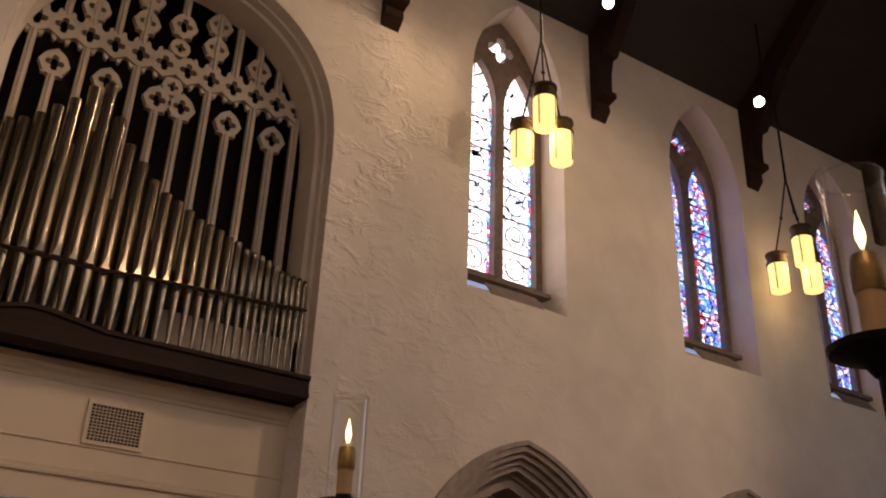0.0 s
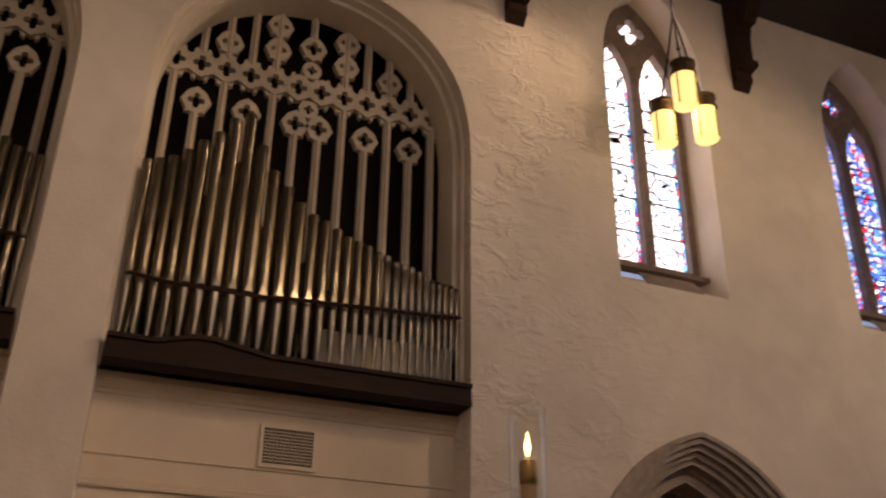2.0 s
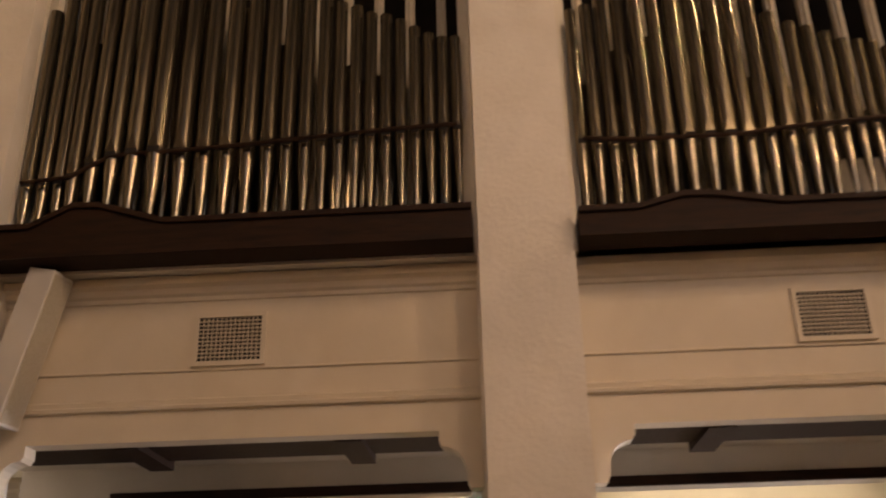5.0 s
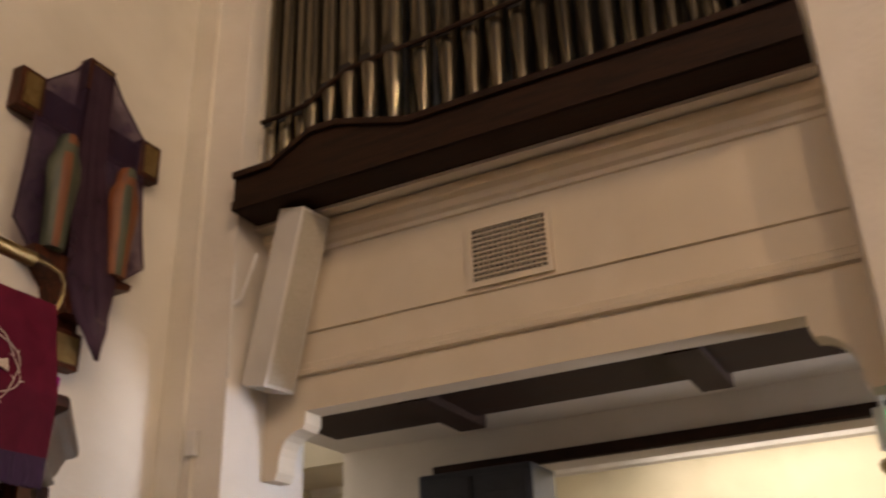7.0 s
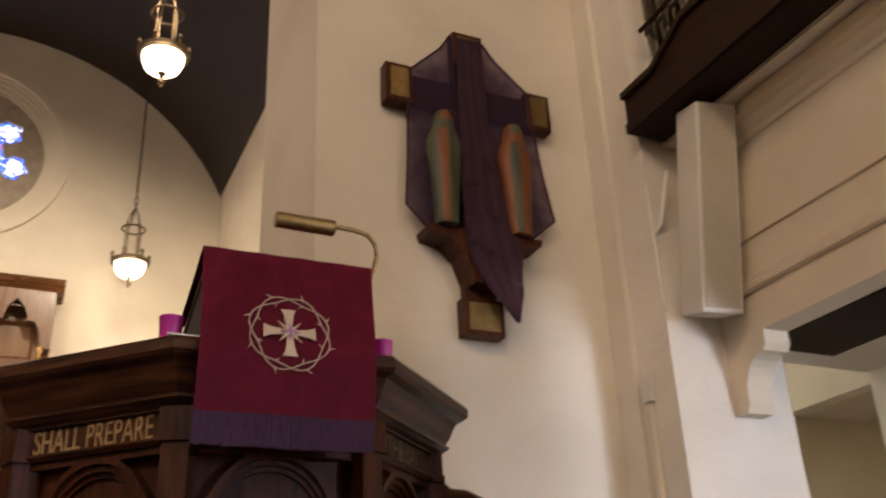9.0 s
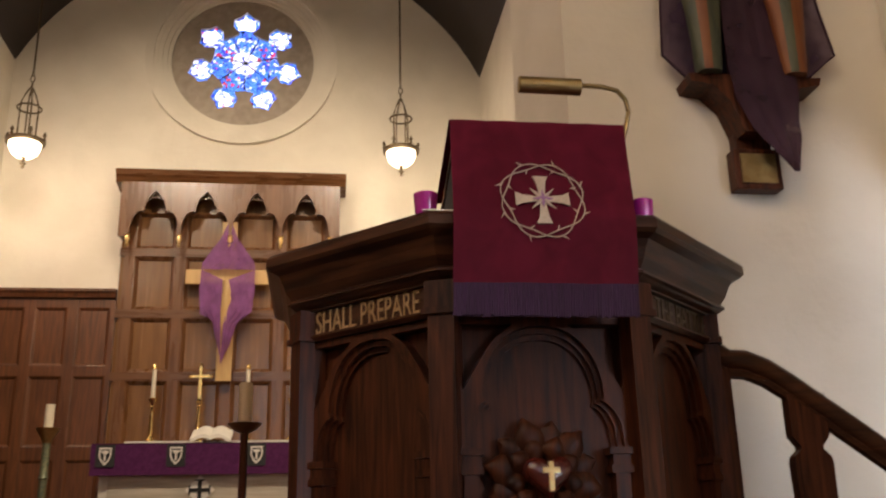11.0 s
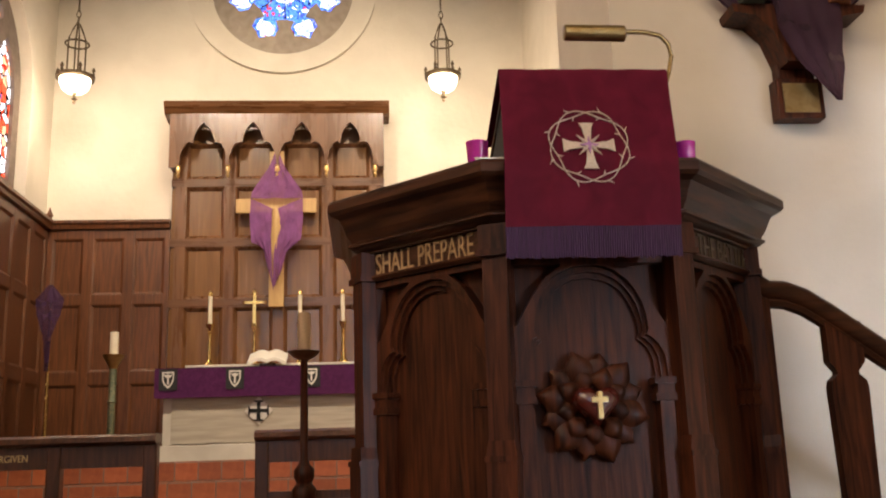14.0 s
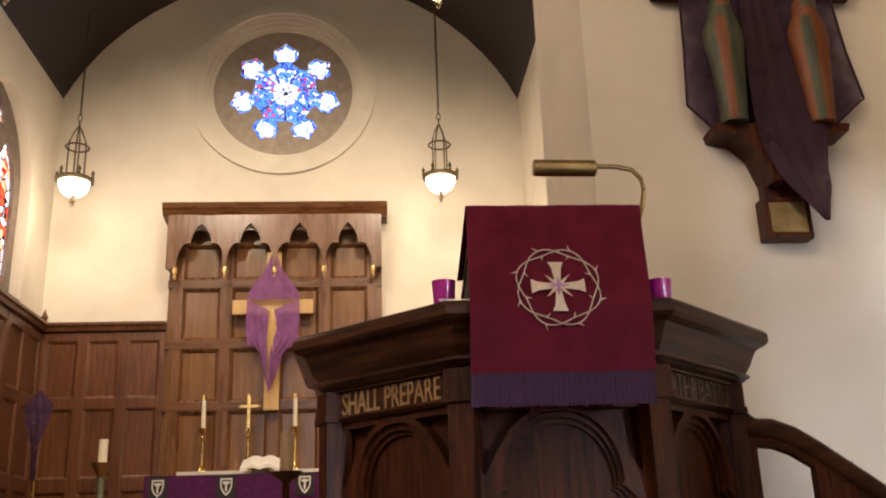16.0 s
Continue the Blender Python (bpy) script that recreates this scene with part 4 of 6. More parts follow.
# ---- wall cross with veil ----
def veil(name, pts, grid_u, grid_v, fold, mat, parent, label):
    """A hanging cloth: rows of (left, right) points blended down, with folds that deepen towards the hem."""
    b = bmesh.new()
    rows = []
    for j in range(grid_v + 1):
        s = j / grid_v * (len(pts) - 1)
        k = min(int(s), len(pts) - 2)
        f = s - k
        L = Vector(pts[k][0]).lerp(Vector(pts[k + 1][0]), f)
        R = Vector(pts[k][1]).lerp(Vector(pts[k + 1][1]), f)
        row = []
        for i in range(grid_u + 1):
            u = i / grid_u
            p = L.lerp(R, u)
            amp = fold * (0.3 + 0.7 * j / grid_v)
            p.y += amp * math.sin(u * 21 + 1.3 * math.sin(j * 0.35)) * math.sin(math.pi * min(1, max(0.08, u))) + 0.4 * amp * math.sin(u * 47 + j)
            row.append(b.verts.new(p))
        rows.append(row)
    for a, c in zip(rows, rows[1:]):
        for i in range(grid_u):
            b.faces.new((a[i], a[i + 1], c[i + 1], c[i]))
    return part(name, b, mat, parent, label, True)


def statue(x, y, z, h, cloak, robe, label):
    """A plain robed figure shape without features: a hooded cloak open over a robe."""
    b = bmesh.new()
    rings = []
    for r, d, q in ((0.085, 0.07, 0), (0.095, 0.075, 0.03), (0.105, 0.08, 0.25), (0.125, 0.09, 0.5), (0.14, 0.095, 0.62), (0.135, 0.09, 0.72), (0.108, 0.08, 0.79), (0.090, 0.075, 0.83), (0.086, 0.08, 0.87), (0.080, 0.078, 0.92), (0.055, 0.06, 0.965), (0.01, 0.01, 0.985)):
        row = []
        for k in range(20):
            a = 2 * math.pi * k / 20 - math.pi / 2
            fold = 1 + (0.05 * math.sin(5 * a + 9 * q) if q < 0.75 else 0)
            row.append(b.verts.new((x + r * h * fold * math.cos(a), y + d * h * fold * math.sin(a), z + q * h)))
        rings.append(row)
    for n, (a_, c_) in enumerate(zip(rings, rings[1:])):
        for k in range(20):
            f = b.faces.new((a_[k], a_[(k + 1) % 20], c_[(k + 1) % 20], c_[k]))
            f.material_index = 1 if (k in (18, 19) and n < 6 or k in (0, 1, 18, 19) and n > 7) else 0
    b.faces.new(rings[0][::-1])
    ob = part("carved_figure", b, cloak, None, "", True)
    ob.data.materials.append(robe)
    return tagged(ob, label, "statue", "wall statues")


CY = 4.295
t = thing("wall_cross", (1.82, 4.4, 2.53), "dark wooden wall cross under thin purple gauze", "cross")
part("shaft", box((1.74, CY, 2.60), (1.90, 4.359, 4.15), bevel=0.006), DARKWOOD, t)
part("arm", box((1.42, CY + 0.01, 3.72), (2.24, 4.358, 3.88), bevel=0.006), DARKWOOD, t)
for x0, x1, z0, z1 in ((1.36, 1.505, 3.69, 3.91), (2.14, 2.28, 3.69, 3.91), (1.715, 1.92, 2.53, 2.71), (1.735, 1.905, 4.0, 4.19)):
    b = part("end_block", box((x0, CY - 0.02, z0), (x1, 4.35, z1), bevel=0.006), DARKWOOD, t)
    part("gilt_panel", box((x0 + 0.025, CY - 0.026, z0 + 0.025), (x1 - 0.025, CY - 0.019, z1 - 0.025)), OLDBRASS, b, "carved gilt panel")
part("bracket", prism([(1.53, 3.02), (2.12, 3.02), (2.11, 2.985), (2.02, 2.97), (1.96, 2.90), (1.90, 2.76), (1.75, 2.76), (1.70, 2.90), (1.63, 2.97), (1.54, 2.985)], CY - 0.085, 4.36, on_y), DARKWOOD, t)
statue(1.62, 4.205, 3.02, 0.62, TEAL, ORANGE, "plain standing carved figure in green and orange, darkened as if veiled")
statue(2.0, 4.205, 3.02, 0.62, ORANGE, TEAL, "plain standing carved figure in orange and green, darkened as if veiled")
vy = CY - 0.012
veil("veil_panel", [((1.715, vy, 4.165), (1.905, vy, 4.165)), ((1.66, vy, 4.06), (1.97, vy, 4.06)), ((1.50, vy, 3.90), (2.15, vy, 3.90)), ((1.475, vy, 3.72), (2.165, vy, 3.72)),
     ((1.465, vy, 3.40), (2.20, vy, 3.40)), ((1.45, vy, 3.136), (2.243, vy, 3.173)), ((1.55, vy - 0.005, 3.03), (2.10, vy - 0.005, 3.05))],
     36, 34, 0.005, VEIL, t, "thin purple gauze veil")
wy = CY - 0.10
veil("veil_tail", [((1.72, wy + 0.03, 3.34), (1.93, wy + 0.03, 3.34)), ((1.70, wy, 3.06), (2.0, wy, 3.06)), ((1.72, wy, 2.90), (2.0, wy, 2.92)), ((1.77, wy, 2.78), (1.985, wy, 2.80)), ((1.83, wy, 2.70), (1.985, wy, 2.72)), ((1.935, wy, 2.58), (1.955, wy, 2.578))], 20, 20, 0.008, VEIL_DOUBLE, t, "gathered end of the veil")
veil("veil_band", [((1.75, CY - 0.03, 4.15), (1.89, CY - 0.03, 4.15)), ((1.735, CY - 0.035, 3.6), (1.905, CY - 0.035, 3.6)), ((1.70, wy, 3.1), (1.95, wy, 3.1))], 14, 24, 0.005, VEIL_DOUBLE, t, "doubled fold of gauze")
for pts in ([(1.715, 4.15), (1.66, 4.06), (1.50, 3.90), (1.475, 3.72), (1.465, 3.40), (1.45, 3.136), (1.55, 3.03)], [(1.905, 4.15), (1.97, 4.06), (2.15, 3.90), (2.165, 3.72), (2.20, 3.40), (2.243, 3.173), (2.10, 3.05)]):
    part("veil_hem", sweep([(u, vy - 0.004, w) for u, w in pts], 0.006, 6), VEIL_DOUBLE, t, "rolled dark hem of the veil")

# ---- loudspeaker, switch, exit sign ----
t = thing("column_loudspeaker", (2.7, 3.7, 2.55), "white column loudspeaker on a swivel wall bracket", "loudspeaker")
b = box((-0.10, -0.11, -0.48), (0.10, 0.08, 0.48), bevel=0.006)
tilt = Matrix.Translation((2.69, 3.70, 3.03)) @ Euler((radians(14), 0, radians(-10))).to_matrix().to_4x4()
bmesh.ops.transform(b, matrix=tilt, verts=b.verts)
part("cabinet", b, WHITE, t)
b = box((-0.085, -0.116, -0.46), (0.085, -0.108, 0.46))
bmesh.ops.transform(b, matrix=tilt, verts=b.verts)
part("front_grille", b, GRILLE, t, "beige cloth grille")
part("bracket_arm", sweep([(2.62, 3.84, 3.30), (2.60, 3.92, 3.05), (2.575, 3.96, 3.0)], 0.012, 6), WHITE, t)
part("bracket_arm", sweep([(2.575, 3.95, 2.62), (2.575, 3.955, 3.25)], 0.010, 6), WHITE, t)
t = thing("switch_box", (2.57, 4.13, 2.24), "small white painted switch box on the wall", "switch")
part("cover", box((2.535, 4.10, 2.24), (2.57, 4.16, 2.37), bevel=0.004), WHITE, t)
part("conduit", sweep([(2.56, 4.13, 2.24), (2.56, 4.13, 0.0)], 0.012, 8), PLASTER, t)
structure("corner_trim", box((2.545, 4.20, 0.0), (2.572, 4.358, 8.9)), PLASTER, "narrow painted strip in the wall corner", "trim")
t = thing("exit_sign", (3.3, 1.03, 2.0), "lit green exit sign with twin emergency lamps", "sign")
part("housing", box((3.26, 0.97, 1.99), (3.34, 1.07, 2.16), bevel=0.004), WHITE, t)
part("stem", sweep([(3.31, 1.03, 2.15), (3.31, 1.03, 2.625)], 0.012, 8), WHITE, t)
part("lit_face", box((3.252, 0.975, 2.01), (3.262, 1.01, 2.14)), EXIT, t, "glowing green face")
for s in (-0.03, 0.05):
    part("emergency_lamp", lathe([(0.01, 0), (0.035, 0.02), (0.04, 0.05), (0.02, 0.07)], (3.28 + s, 1.0 + s, 1.89), 14), OLDBRASS, t, smooth=True)
# panelled box standing in for the passage's open dark door leaf
t = thing("cabinet", (4.0, 3.3, 0), "dark panelled box in place of an open door leaf", "cabinet")
part("body", box((3.9, 2.88, 0), (4.25, 3.60, 2.30), bevel=0.01), SLATE, t)
for s in (2.91, 3.26):
    d = part("door", box((3.885, s, 0.1), (3.9, s + 0.31, 2.26), bevel=0.004), SLATE, t)
    for z0, z1 in ((0.3, 1.2), (1.3, 2.16)):
        part("raised_panel", box((3.876, s + 0.06, z0), (3.886, s + 0.25, z1), bevel=0.004), SLATE, d)

t = thing("purple_banner", (4.8, 3.3, 1.6), "dark purple pointed cloth hanging in the passage", "banner")
part("cloth", prism([(3.16, 1.3), (3.40, 1.3), (3.345, 2.28), (3.335, 2.28)], 4.78, 4.80, on_x), PURPLE, t)
part("pole", sweep([(4.79, 3.34, 0.0), (4.79, 3.34, 2.3)], 0.012, 6), OLDBRASS, t)

# ---- chancel shell ----
XL, XR, YE = -3.5, 1.88, 11.0
holes = [circle(-0.93, 6.735, 1.0)]
bm = plate([(XL - 0.3, 0), (XR + 0.3, 0), (XR + 0.3, 8.9), (XL - 0.3, 8.9)], holes, YE, YE + 0.4, on_y)
structure("wall_east", bm, PLASTER, "cream plaster east wall with a round window", "wall")
bm = plate([(4.9, 0), (YE, 0), (YE, 8.9), (4.9, 8.9)], [pointed(9.55, 0.78, 3.95, 5.1, 6.05)], XL, XL - 0.35, on_x)
structure("wall_chancel_north", bm, PLASTER, "cream plaster chancel wall with a pointed window", "wall")
structure("wall_chancel_south", box((XR, 5.1, 0), (XR + 0.3, YE, 8.9)), PLASTER, "plain cream plaster chancel wall", "wall")
R, zc = 2.97, 5.34
arc = [(-0.81 + R * math.cos(a), zc + R * math.sin(a)) for a in [radians(20 + 140 * k / 28) for k in range(29)]]
arc2 = [(-0.81 + (R + 0.15) * math.cos(a), zc + (R + 0.15) * math.sin(a)) for a in [radians(160 - 140 * k / 28) for k in range(29)]]
structure("ceiling_chancel", prism(arc + arc2, 5.12, YE, on_y), ROOFWOOD, "dark boarded barrel vault over the chancel", "ceiling", True)
# floors and steps of red tile
structure("chancel_floor", box((XL, 4.9, -0.1), (XR, 7.6, 0.55)), REDTILE, "red tiled chancel floor", "floor")
TILE = bpy.data.meshes.new("tile")
tb = box((-0.095, -0.006, -0.075), (0.095, 0.0, 0.075), bevel=0.003)
tb.to_mesh(TILE)
tb.free()
TILE.materials.append(REDTILE)
for k, (y, z) in enumerate(((7.6, 0.72), (8.3, 0.90), (8.95, 1.08), (9.25, 1.25))):
    st = structure("chancel_step", box((XL, y, 0), (XR, YE, z)), BROWNSTONE, "red tiled altar step", "step")
    for q in range(27):
        tile = new("tile", TILE)
        tile.parent = st
        tile.location = (XL + 0.10 + q * 0.2, y, z - 0.083)
    for q in range(27):
        tile = new("tile", TILE)
        tile.parent = st
        tile.rotation_euler = (radians(-90), 0, 0)
        tile.location = (XL + 0.10 + q * 0.2, y + 0.09, z)

# ---- round window ----
w = thing("window_4", (-0.93, 11.1, 6.735), "round stone window with a star of stained glass", "window", "", "structure")
for r0, r1, d0, d1 in ((1.11, 1.015, 10.955, 11.01), (1.015, 0.97, 10.985, 11.05), (0.975, 0.92, 11.0, 11.07), (0.925, 0.87, 11.03, 11.12), (0.875, 0.83, 11.07, 11.16)):
    part("ring_moulding", plate(circle(-0.95, 6.735, r0, 56), [circle(-0.95, 6.735, r1, 56)], d0, d1, on_y), PLASTER, w)
star = []
N = 7
for k in range(N):
    a0 = math.pi / 2 + 2 * math.pi * k / N
    lobe = [(0.34, -0.16), (0.40, -0.075), (0.47, -0.15), (0.58, -0.15), (0.61, -0.08), (0.685, 0.0), (0.61, 0.08), (0.58, 0.15), (0.47, 0.15), (0.40, 0.075), (0.34, 0.16)]
    for rr, tt in lobe:
        star.append((-0.93 + rr * math.cos(a0) - tt * math.sin(a0) * 1.0, 6.735 + rr * math.sin(a0) + tt * math.cos(a0) * 1.0))
part("stone_plate", plate(circle(-0.93, 6.735, 0.86, 56), [star], 11.10, 11.18, on_y), ARCHSTONE, w, "tawny stone plate with a star opening")
part("pane", prism(star, 11.14, 11.15, on_y), ROSEGLASS, w, "leaded stained glass star")
for k in range(N):
    a0 = math.pi / 2 + 2 * math.pi * k / N
    part("lobe_pane", prism([(-0.93 + rr * math.cos(a0) - tt * math.sin(a0), 6.735 + rr * math.sin(a0) + tt * math.cos(a0)) for rr, tt in ((0.45, -0.10), (0.56, -0.105), (0.59, -0.05), (0.64, 0.0), (0.59, 0.05), (0.56, 0.105), (0.45, 0.10))], 11.128, 11.136, on_y), PALEROSE, w, "pale leaded glass of a lobe")
part("hub_pane", prism(circle(-0.93, 6.735, 0.15, 20), 11.128, 11.136, on_y), PALEROSE, w, "pale leaded glass of the hub")
for k in range(N):
    a0 = math.pi / 2 + 2 * math.pi * (k + 0.5) / N
    part("hub_bar", sweep([(-0.93, 11.12, 6.735), (-0.93 + 0.36 * math.cos(a0), 11.12, 6.735 + 0.36 * math.sin(a0))], 0.008, 5), IRON, w)

w = thing("window_5", (-3.6, 9.55, 3.95), "pointed chancel window of red and blue stained glass", "window", "", "structure")
l1, l2 = pointed(9.20, 0.27, 4.1, 5.0, 5.55, 6), pointed(9.90, 0.27, 4.1, 5.0, 5.55, 6)
q = quatrefoil(9.55, 5.72, 0.2, 7, 0)
part("window_frame", plate(pointed(9.55, 0.78, 3.95, 5.1, 6.05), [l1, l2, q], -3.62, -3.72, on_x), BROWNSTONE, w, "brown stone window tracery")
for lp in (l1, l2, q):
    part("pane", prism(lp, -3.66, -3.665, on_x), REDGLASS, w, "leaded stained glass light")
part("window_sill", moulding([(-3.5, 3.93), (-3.5, 3.97), (-3.62, 4.05), (-3.62, 3.93)], 8.77, 10.33, on_x), BROWNSTONE, w)


# ---- wainscot ----
def wainscot(name, u0, u1, d, s, to, cols):
    t = thing(name, to((u0 + u1) / 2, 1.2, d), "dark oak panelled wainscot with a moulded cap", "wainscot", "", "structure")
    part("backing", plate([(u0, 0.9), (u1, 0.9), (u1, 3.78), (u0, 3.78)], [], d, d + s * 0.03, to), WAINSCOT, t)
    part("cap", moulding([(d, 3.76), (d + s * 0.09, 3.78), (d + s * 0.10, 3.82), (d + s * 0.12, 3.84), (d + s * 0.12, 3.87), (d, 3.87)], u0, u1, to), WAINSCOT, t)
    rows = [(1.36, 2.10), (2.22, 2.95), (3.05, 3.68)]
    step = (u1 - u0) / cols
    for k in range(cols + 1):
        u = u0 + k * step
        a, b = max(u - 0.05, min(u0, u1)), min(u + 0.05, max(u0, u1))
        part("stile", plate([(a, 0.9), (b, 0.9), (b, 3.76), (a, 3.76)], [], d + s * 0.03, d + s * 0.055, to), WAINSCOT, t)
    for z0, z1 in ((2.10, 2.22), (2.95, 3.05), (3.68, 3.77), (1.24, 1.36)):
        part("rail", plate([(u0, z0), (u1, z0), (u1, z1), (u0, z1)], [], d + s * 0.03, d + s * 0.052, to), WAINSCOT, t)
    for k in range(cols):
        for z0, z1 in rows:
            a, b = u0 + k * step + 0.05, u0 + (k + 1) * step - 0.05
            part("panel_bead", sloped_frame(a, b, z0, z1, 0.034, d + s * 0.054, d + s * 0.032, to), WAINSCOT, t)
    return t


wainscot("wainscot_east", XL + 0.05, -2.15, YE, -1, on_y, 3)
wainscot("wainscot_north", 5.2, YE - 0.05, XL, 1, on_x, 12)
wainscot("wainscot_east", 0.25, XR, YE, -1, on_y, 4)
t = thing("finial", (-3.44, 10.9, 3.87), "small turned finial on the wainscot corner", "finial")
part("knob", lathe([(0.03, 0), (0.02, 0.03), (0.04, 0.07), (0.015, 0.12), (0.004, 0.16)], (-3.44, 10.93, 3.87), 12), WAINSCOT, t, smooth=True)

# ---- reredos ----
t = thing("reredos", (-0.93, 10.9, 1.25), "tall oak reredos with panels and a cusped canopy", "reredos")
RX0, RX1 = -2.14, 0.2
part("back_board", box((RX0, 10.93, 1.2), (RX1, 10.995, 5.02)), OAKPANEL, t)
part("cornice", moulding([(10.99, 5.0), (10.73, 5.03), (10.70, 5.08), (10.68, 5.10), (10.66, 5.16), (10.99, 5.17)], RX0 - 0.07, RX1 + 0.07, on_y), OAKRAIL, t)
xs = [RX0 + 0.10 + (RX1 - RX0 - 0.20) * k / 4 for k in range(5)]
for x in xs:
    part("stile", box((x - 0.055, 10.885, 1.2), (x + 0.055, 10.93, 4.75)), OAK, t)
zr = [2.05, 2.93, 3.60, 4.28]
for z in zr:
    part("rail", box((RX0, 10.882, z - 0.045), (RX1, 10.93, z + 0.045)), OAKRAIL, t)
for k in range(4):
    for z0, z1 in zip(zr, zr[1:] + [4.78]):
        a, b = xs[k] + 0.055, xs[k + 1] - 0.055
        part("panel_bead", sloped_frame(a, b, z0 + 0.045, z1 - 0.045, 0.04, 10.888, 10.926, on_y), OAK, t)
lower = [(RX0 + 0.0, 4.52), (RX0 + 0.0, 5.02), (RX1, 5.02), (RX1, 4.52)]
edge = []
for k in range(3, -1, -1):
    a, b = xs[k], xs[k + 1]
    m, hw = (a + b) / 2, (b - a) / 2
    for f, z in ((0.97, 4.40), (0.93, 4.52), (0.86, 4.60), (0.72, 4.67), (0.55, 4.69), (0.42, 4.68), (0.40, 4.74), (0.30, 4.82), (0.14, 4.88), (0, 4.92), (-0.14, 4.88), (-0.30, 4.82), (-0.40, 4.74), (-0.42, 4.68), (-0.55, 4.69), (-0.72, 4.67), (-0.86, 4.60), (-0.93, 4.52), (-0.97, 4.40)):
        edge.append((m + hw * f, z))
part("canopy_front", prism([(RX0, 4.40), (RX0, 5.02), (RX1, 5.02), (RX1, 4.40)] + edge, 10.69, 10.725, on_y), OAK, t)
for x in (RX0, RX1 - 0.035):
    part("canopy_side", box((x, 10.725, 4.42), (x + 0.035, 10.93, 5.02)), OAK, t)
for x in xs:
    part("pendant", lathe([(0.004, -0.11), (0.022, -0.08), (0.012, -0.055), (0.03, -0.02), (0.02, 0.02), (0.03, 0.03)], (x, 10.705, 4.39), 12), GILT, t, "gilded turned pendant", True)

# hanging rood cross with veil
t = thing("altar_cross", (-0.985, 10.8, 2.86), "pale wooden cross draped in violet gauze", "cross")
part("shaft", box((-1.06, 10.76, 2.86), (-0.90, 10.80, 4.60), bevel=0.004), LIGHTWOOD, t)
part("arm", box((-1.42, 10.765, 3.90), (-0.55, 10.795, 4.06), bevel=0.004), LIGHTWOOD, t)
b = sweep([(-0.98, 10.72, 3.92), (-0.97, 10.72, 3.72), (-0.99, 10.72, 3.5), (-0.97, 10.73, 3.28), (-0.985, 10.74, 3.1)], [0.05, 0.075, 0.06, 0.045, 0.02], 10)
part("carving", b, LIGHTWOOD, t, "plain carved shape", True)
veil("veil_panel", [((-0.995, 10.71, 4.58), (-0.955, 10.71, 4.58)), ((-1.06, 10.70, 4.40), (-0.89, 10.70, 4.40)), ((-1.24, 10.69, 4.12), (-0.70, 10.69, 4.12)), ((-1.25, 10.68, 4.04), (-0.69, 10.68, 4.04))], 30, 22, 0.012, VEIL2, t, "violet gauze veil")
veil("veil_panel", [((-1.25, 10.68, 4.04), (-1.02, 10.66, 3.92)), ((-1.26, 10.68, 3.8), (-1.02, 10.66, 3.8)), ((-1.24, 10.69, 3.55), (-1.03, 10.67, 3.6)), ((-1.12, 10.69, 3.5), (-1.02, 10.67, 3.3)), ((-1.06, 10.70, 3.25), (-1.0, 10.67, 3.02))], 12, 26, 0.012, VEIL2, t, "hanging end of the veil")
veil("veil_panel", [((-0.96, 10.66, 3.92), (-0.69, 10.68, 4.04)), ((-0.93, 10.66, 3.8), (-0.69, 10.68, 3.78)), ((-0.97, 10.66, 3.6), (-0.71, 10.68, 3.58)), ((-1.0, 10.66, 3.4), (-0.86, 10.68, 3.45)), ((-1.01, 10.67, 3.02), (-0.93, 10.68, 3.2))], 12, 26, 0.012, VEIL2, t, "hanging end of the veil")

# ---- altar ----
AX0, AX1 = -2.02, 0.12
t = thing("altar", (-0.93, 10.3, 1.25), "pale stone altar with a grey front and diamond cross", "altar")
part("body", box((AX0 + 0.04, 10.05, 1.40), (AX1 - 0.04, 10.8, 2.06)), MARBLE, t)
part("front_slab", box((AX0 + 0.12, 10.03, 1.43), (AX1 - 0.12, 10.06, 1.92)), GREYWOOD, t)
part("mensa", box((AX0 - 0.02, 9.97, 2.06), (AX1 + 0.02, 10.85, 2.13), bevel=0.006), MARBLE, t)
part("plinth", box((AX0 + 0.0, 9.99, 1.25), (AX1 - 0.0, 10.85, 1.41), bevel=0.006), MARBLE, t)
part("gradine", box((AX0 + 0.14, 10.55, 2.13), (AX1 - 0.14, 10.88, 2.23), bevel=0.004), MARBLE, t)
d = part("diamond", prism([(-1.07, 1.585), (-0.935, 1.72), (-1.07, 1.855), (-1.205, 1.72)], 10.015, 10.03, on_y), WHITE, t, "white diamond inlay")
for w_, h_ in ((0.018, 0.09), (0.09, 0.018)):
    part("inlaid_cross", box((-1.07 - w_, 10.008 - (0.002 if w_ > 0.05 else 0), 1.72 - h_), (-1.07 + w_, 10.016, 1.72 + h_)), IRON, d, "dark inlaid cross")
for a, r in ((0, 0.09), (90, 0.09), (180, 0.09), (270, 0.09)):
    x, z = -1.07 + r * math.cos(radians(a)), 1.72 + r * math.sin(radians(a))
    dx, dz = abs(math.sin(radians(a))) * 0.035 + 0.008, abs(math.cos(radians(a))) * 0.035 + 0.008
    part("inlaid_cross", box((x - dx, 10.004, z - dz), (x + dx, 10.012, z + dz)), IRON, d)
t = thing("altar_frontlet", (-0.93, 9.96, 1.95), "purple altar frontlet with four black shield badges", "altar cloth")
part("cloth", box((AX0 - 0.03, 9.945, 1.855), (AX1 + 0.03, 9.965, 2.14)), PURPLE, t)
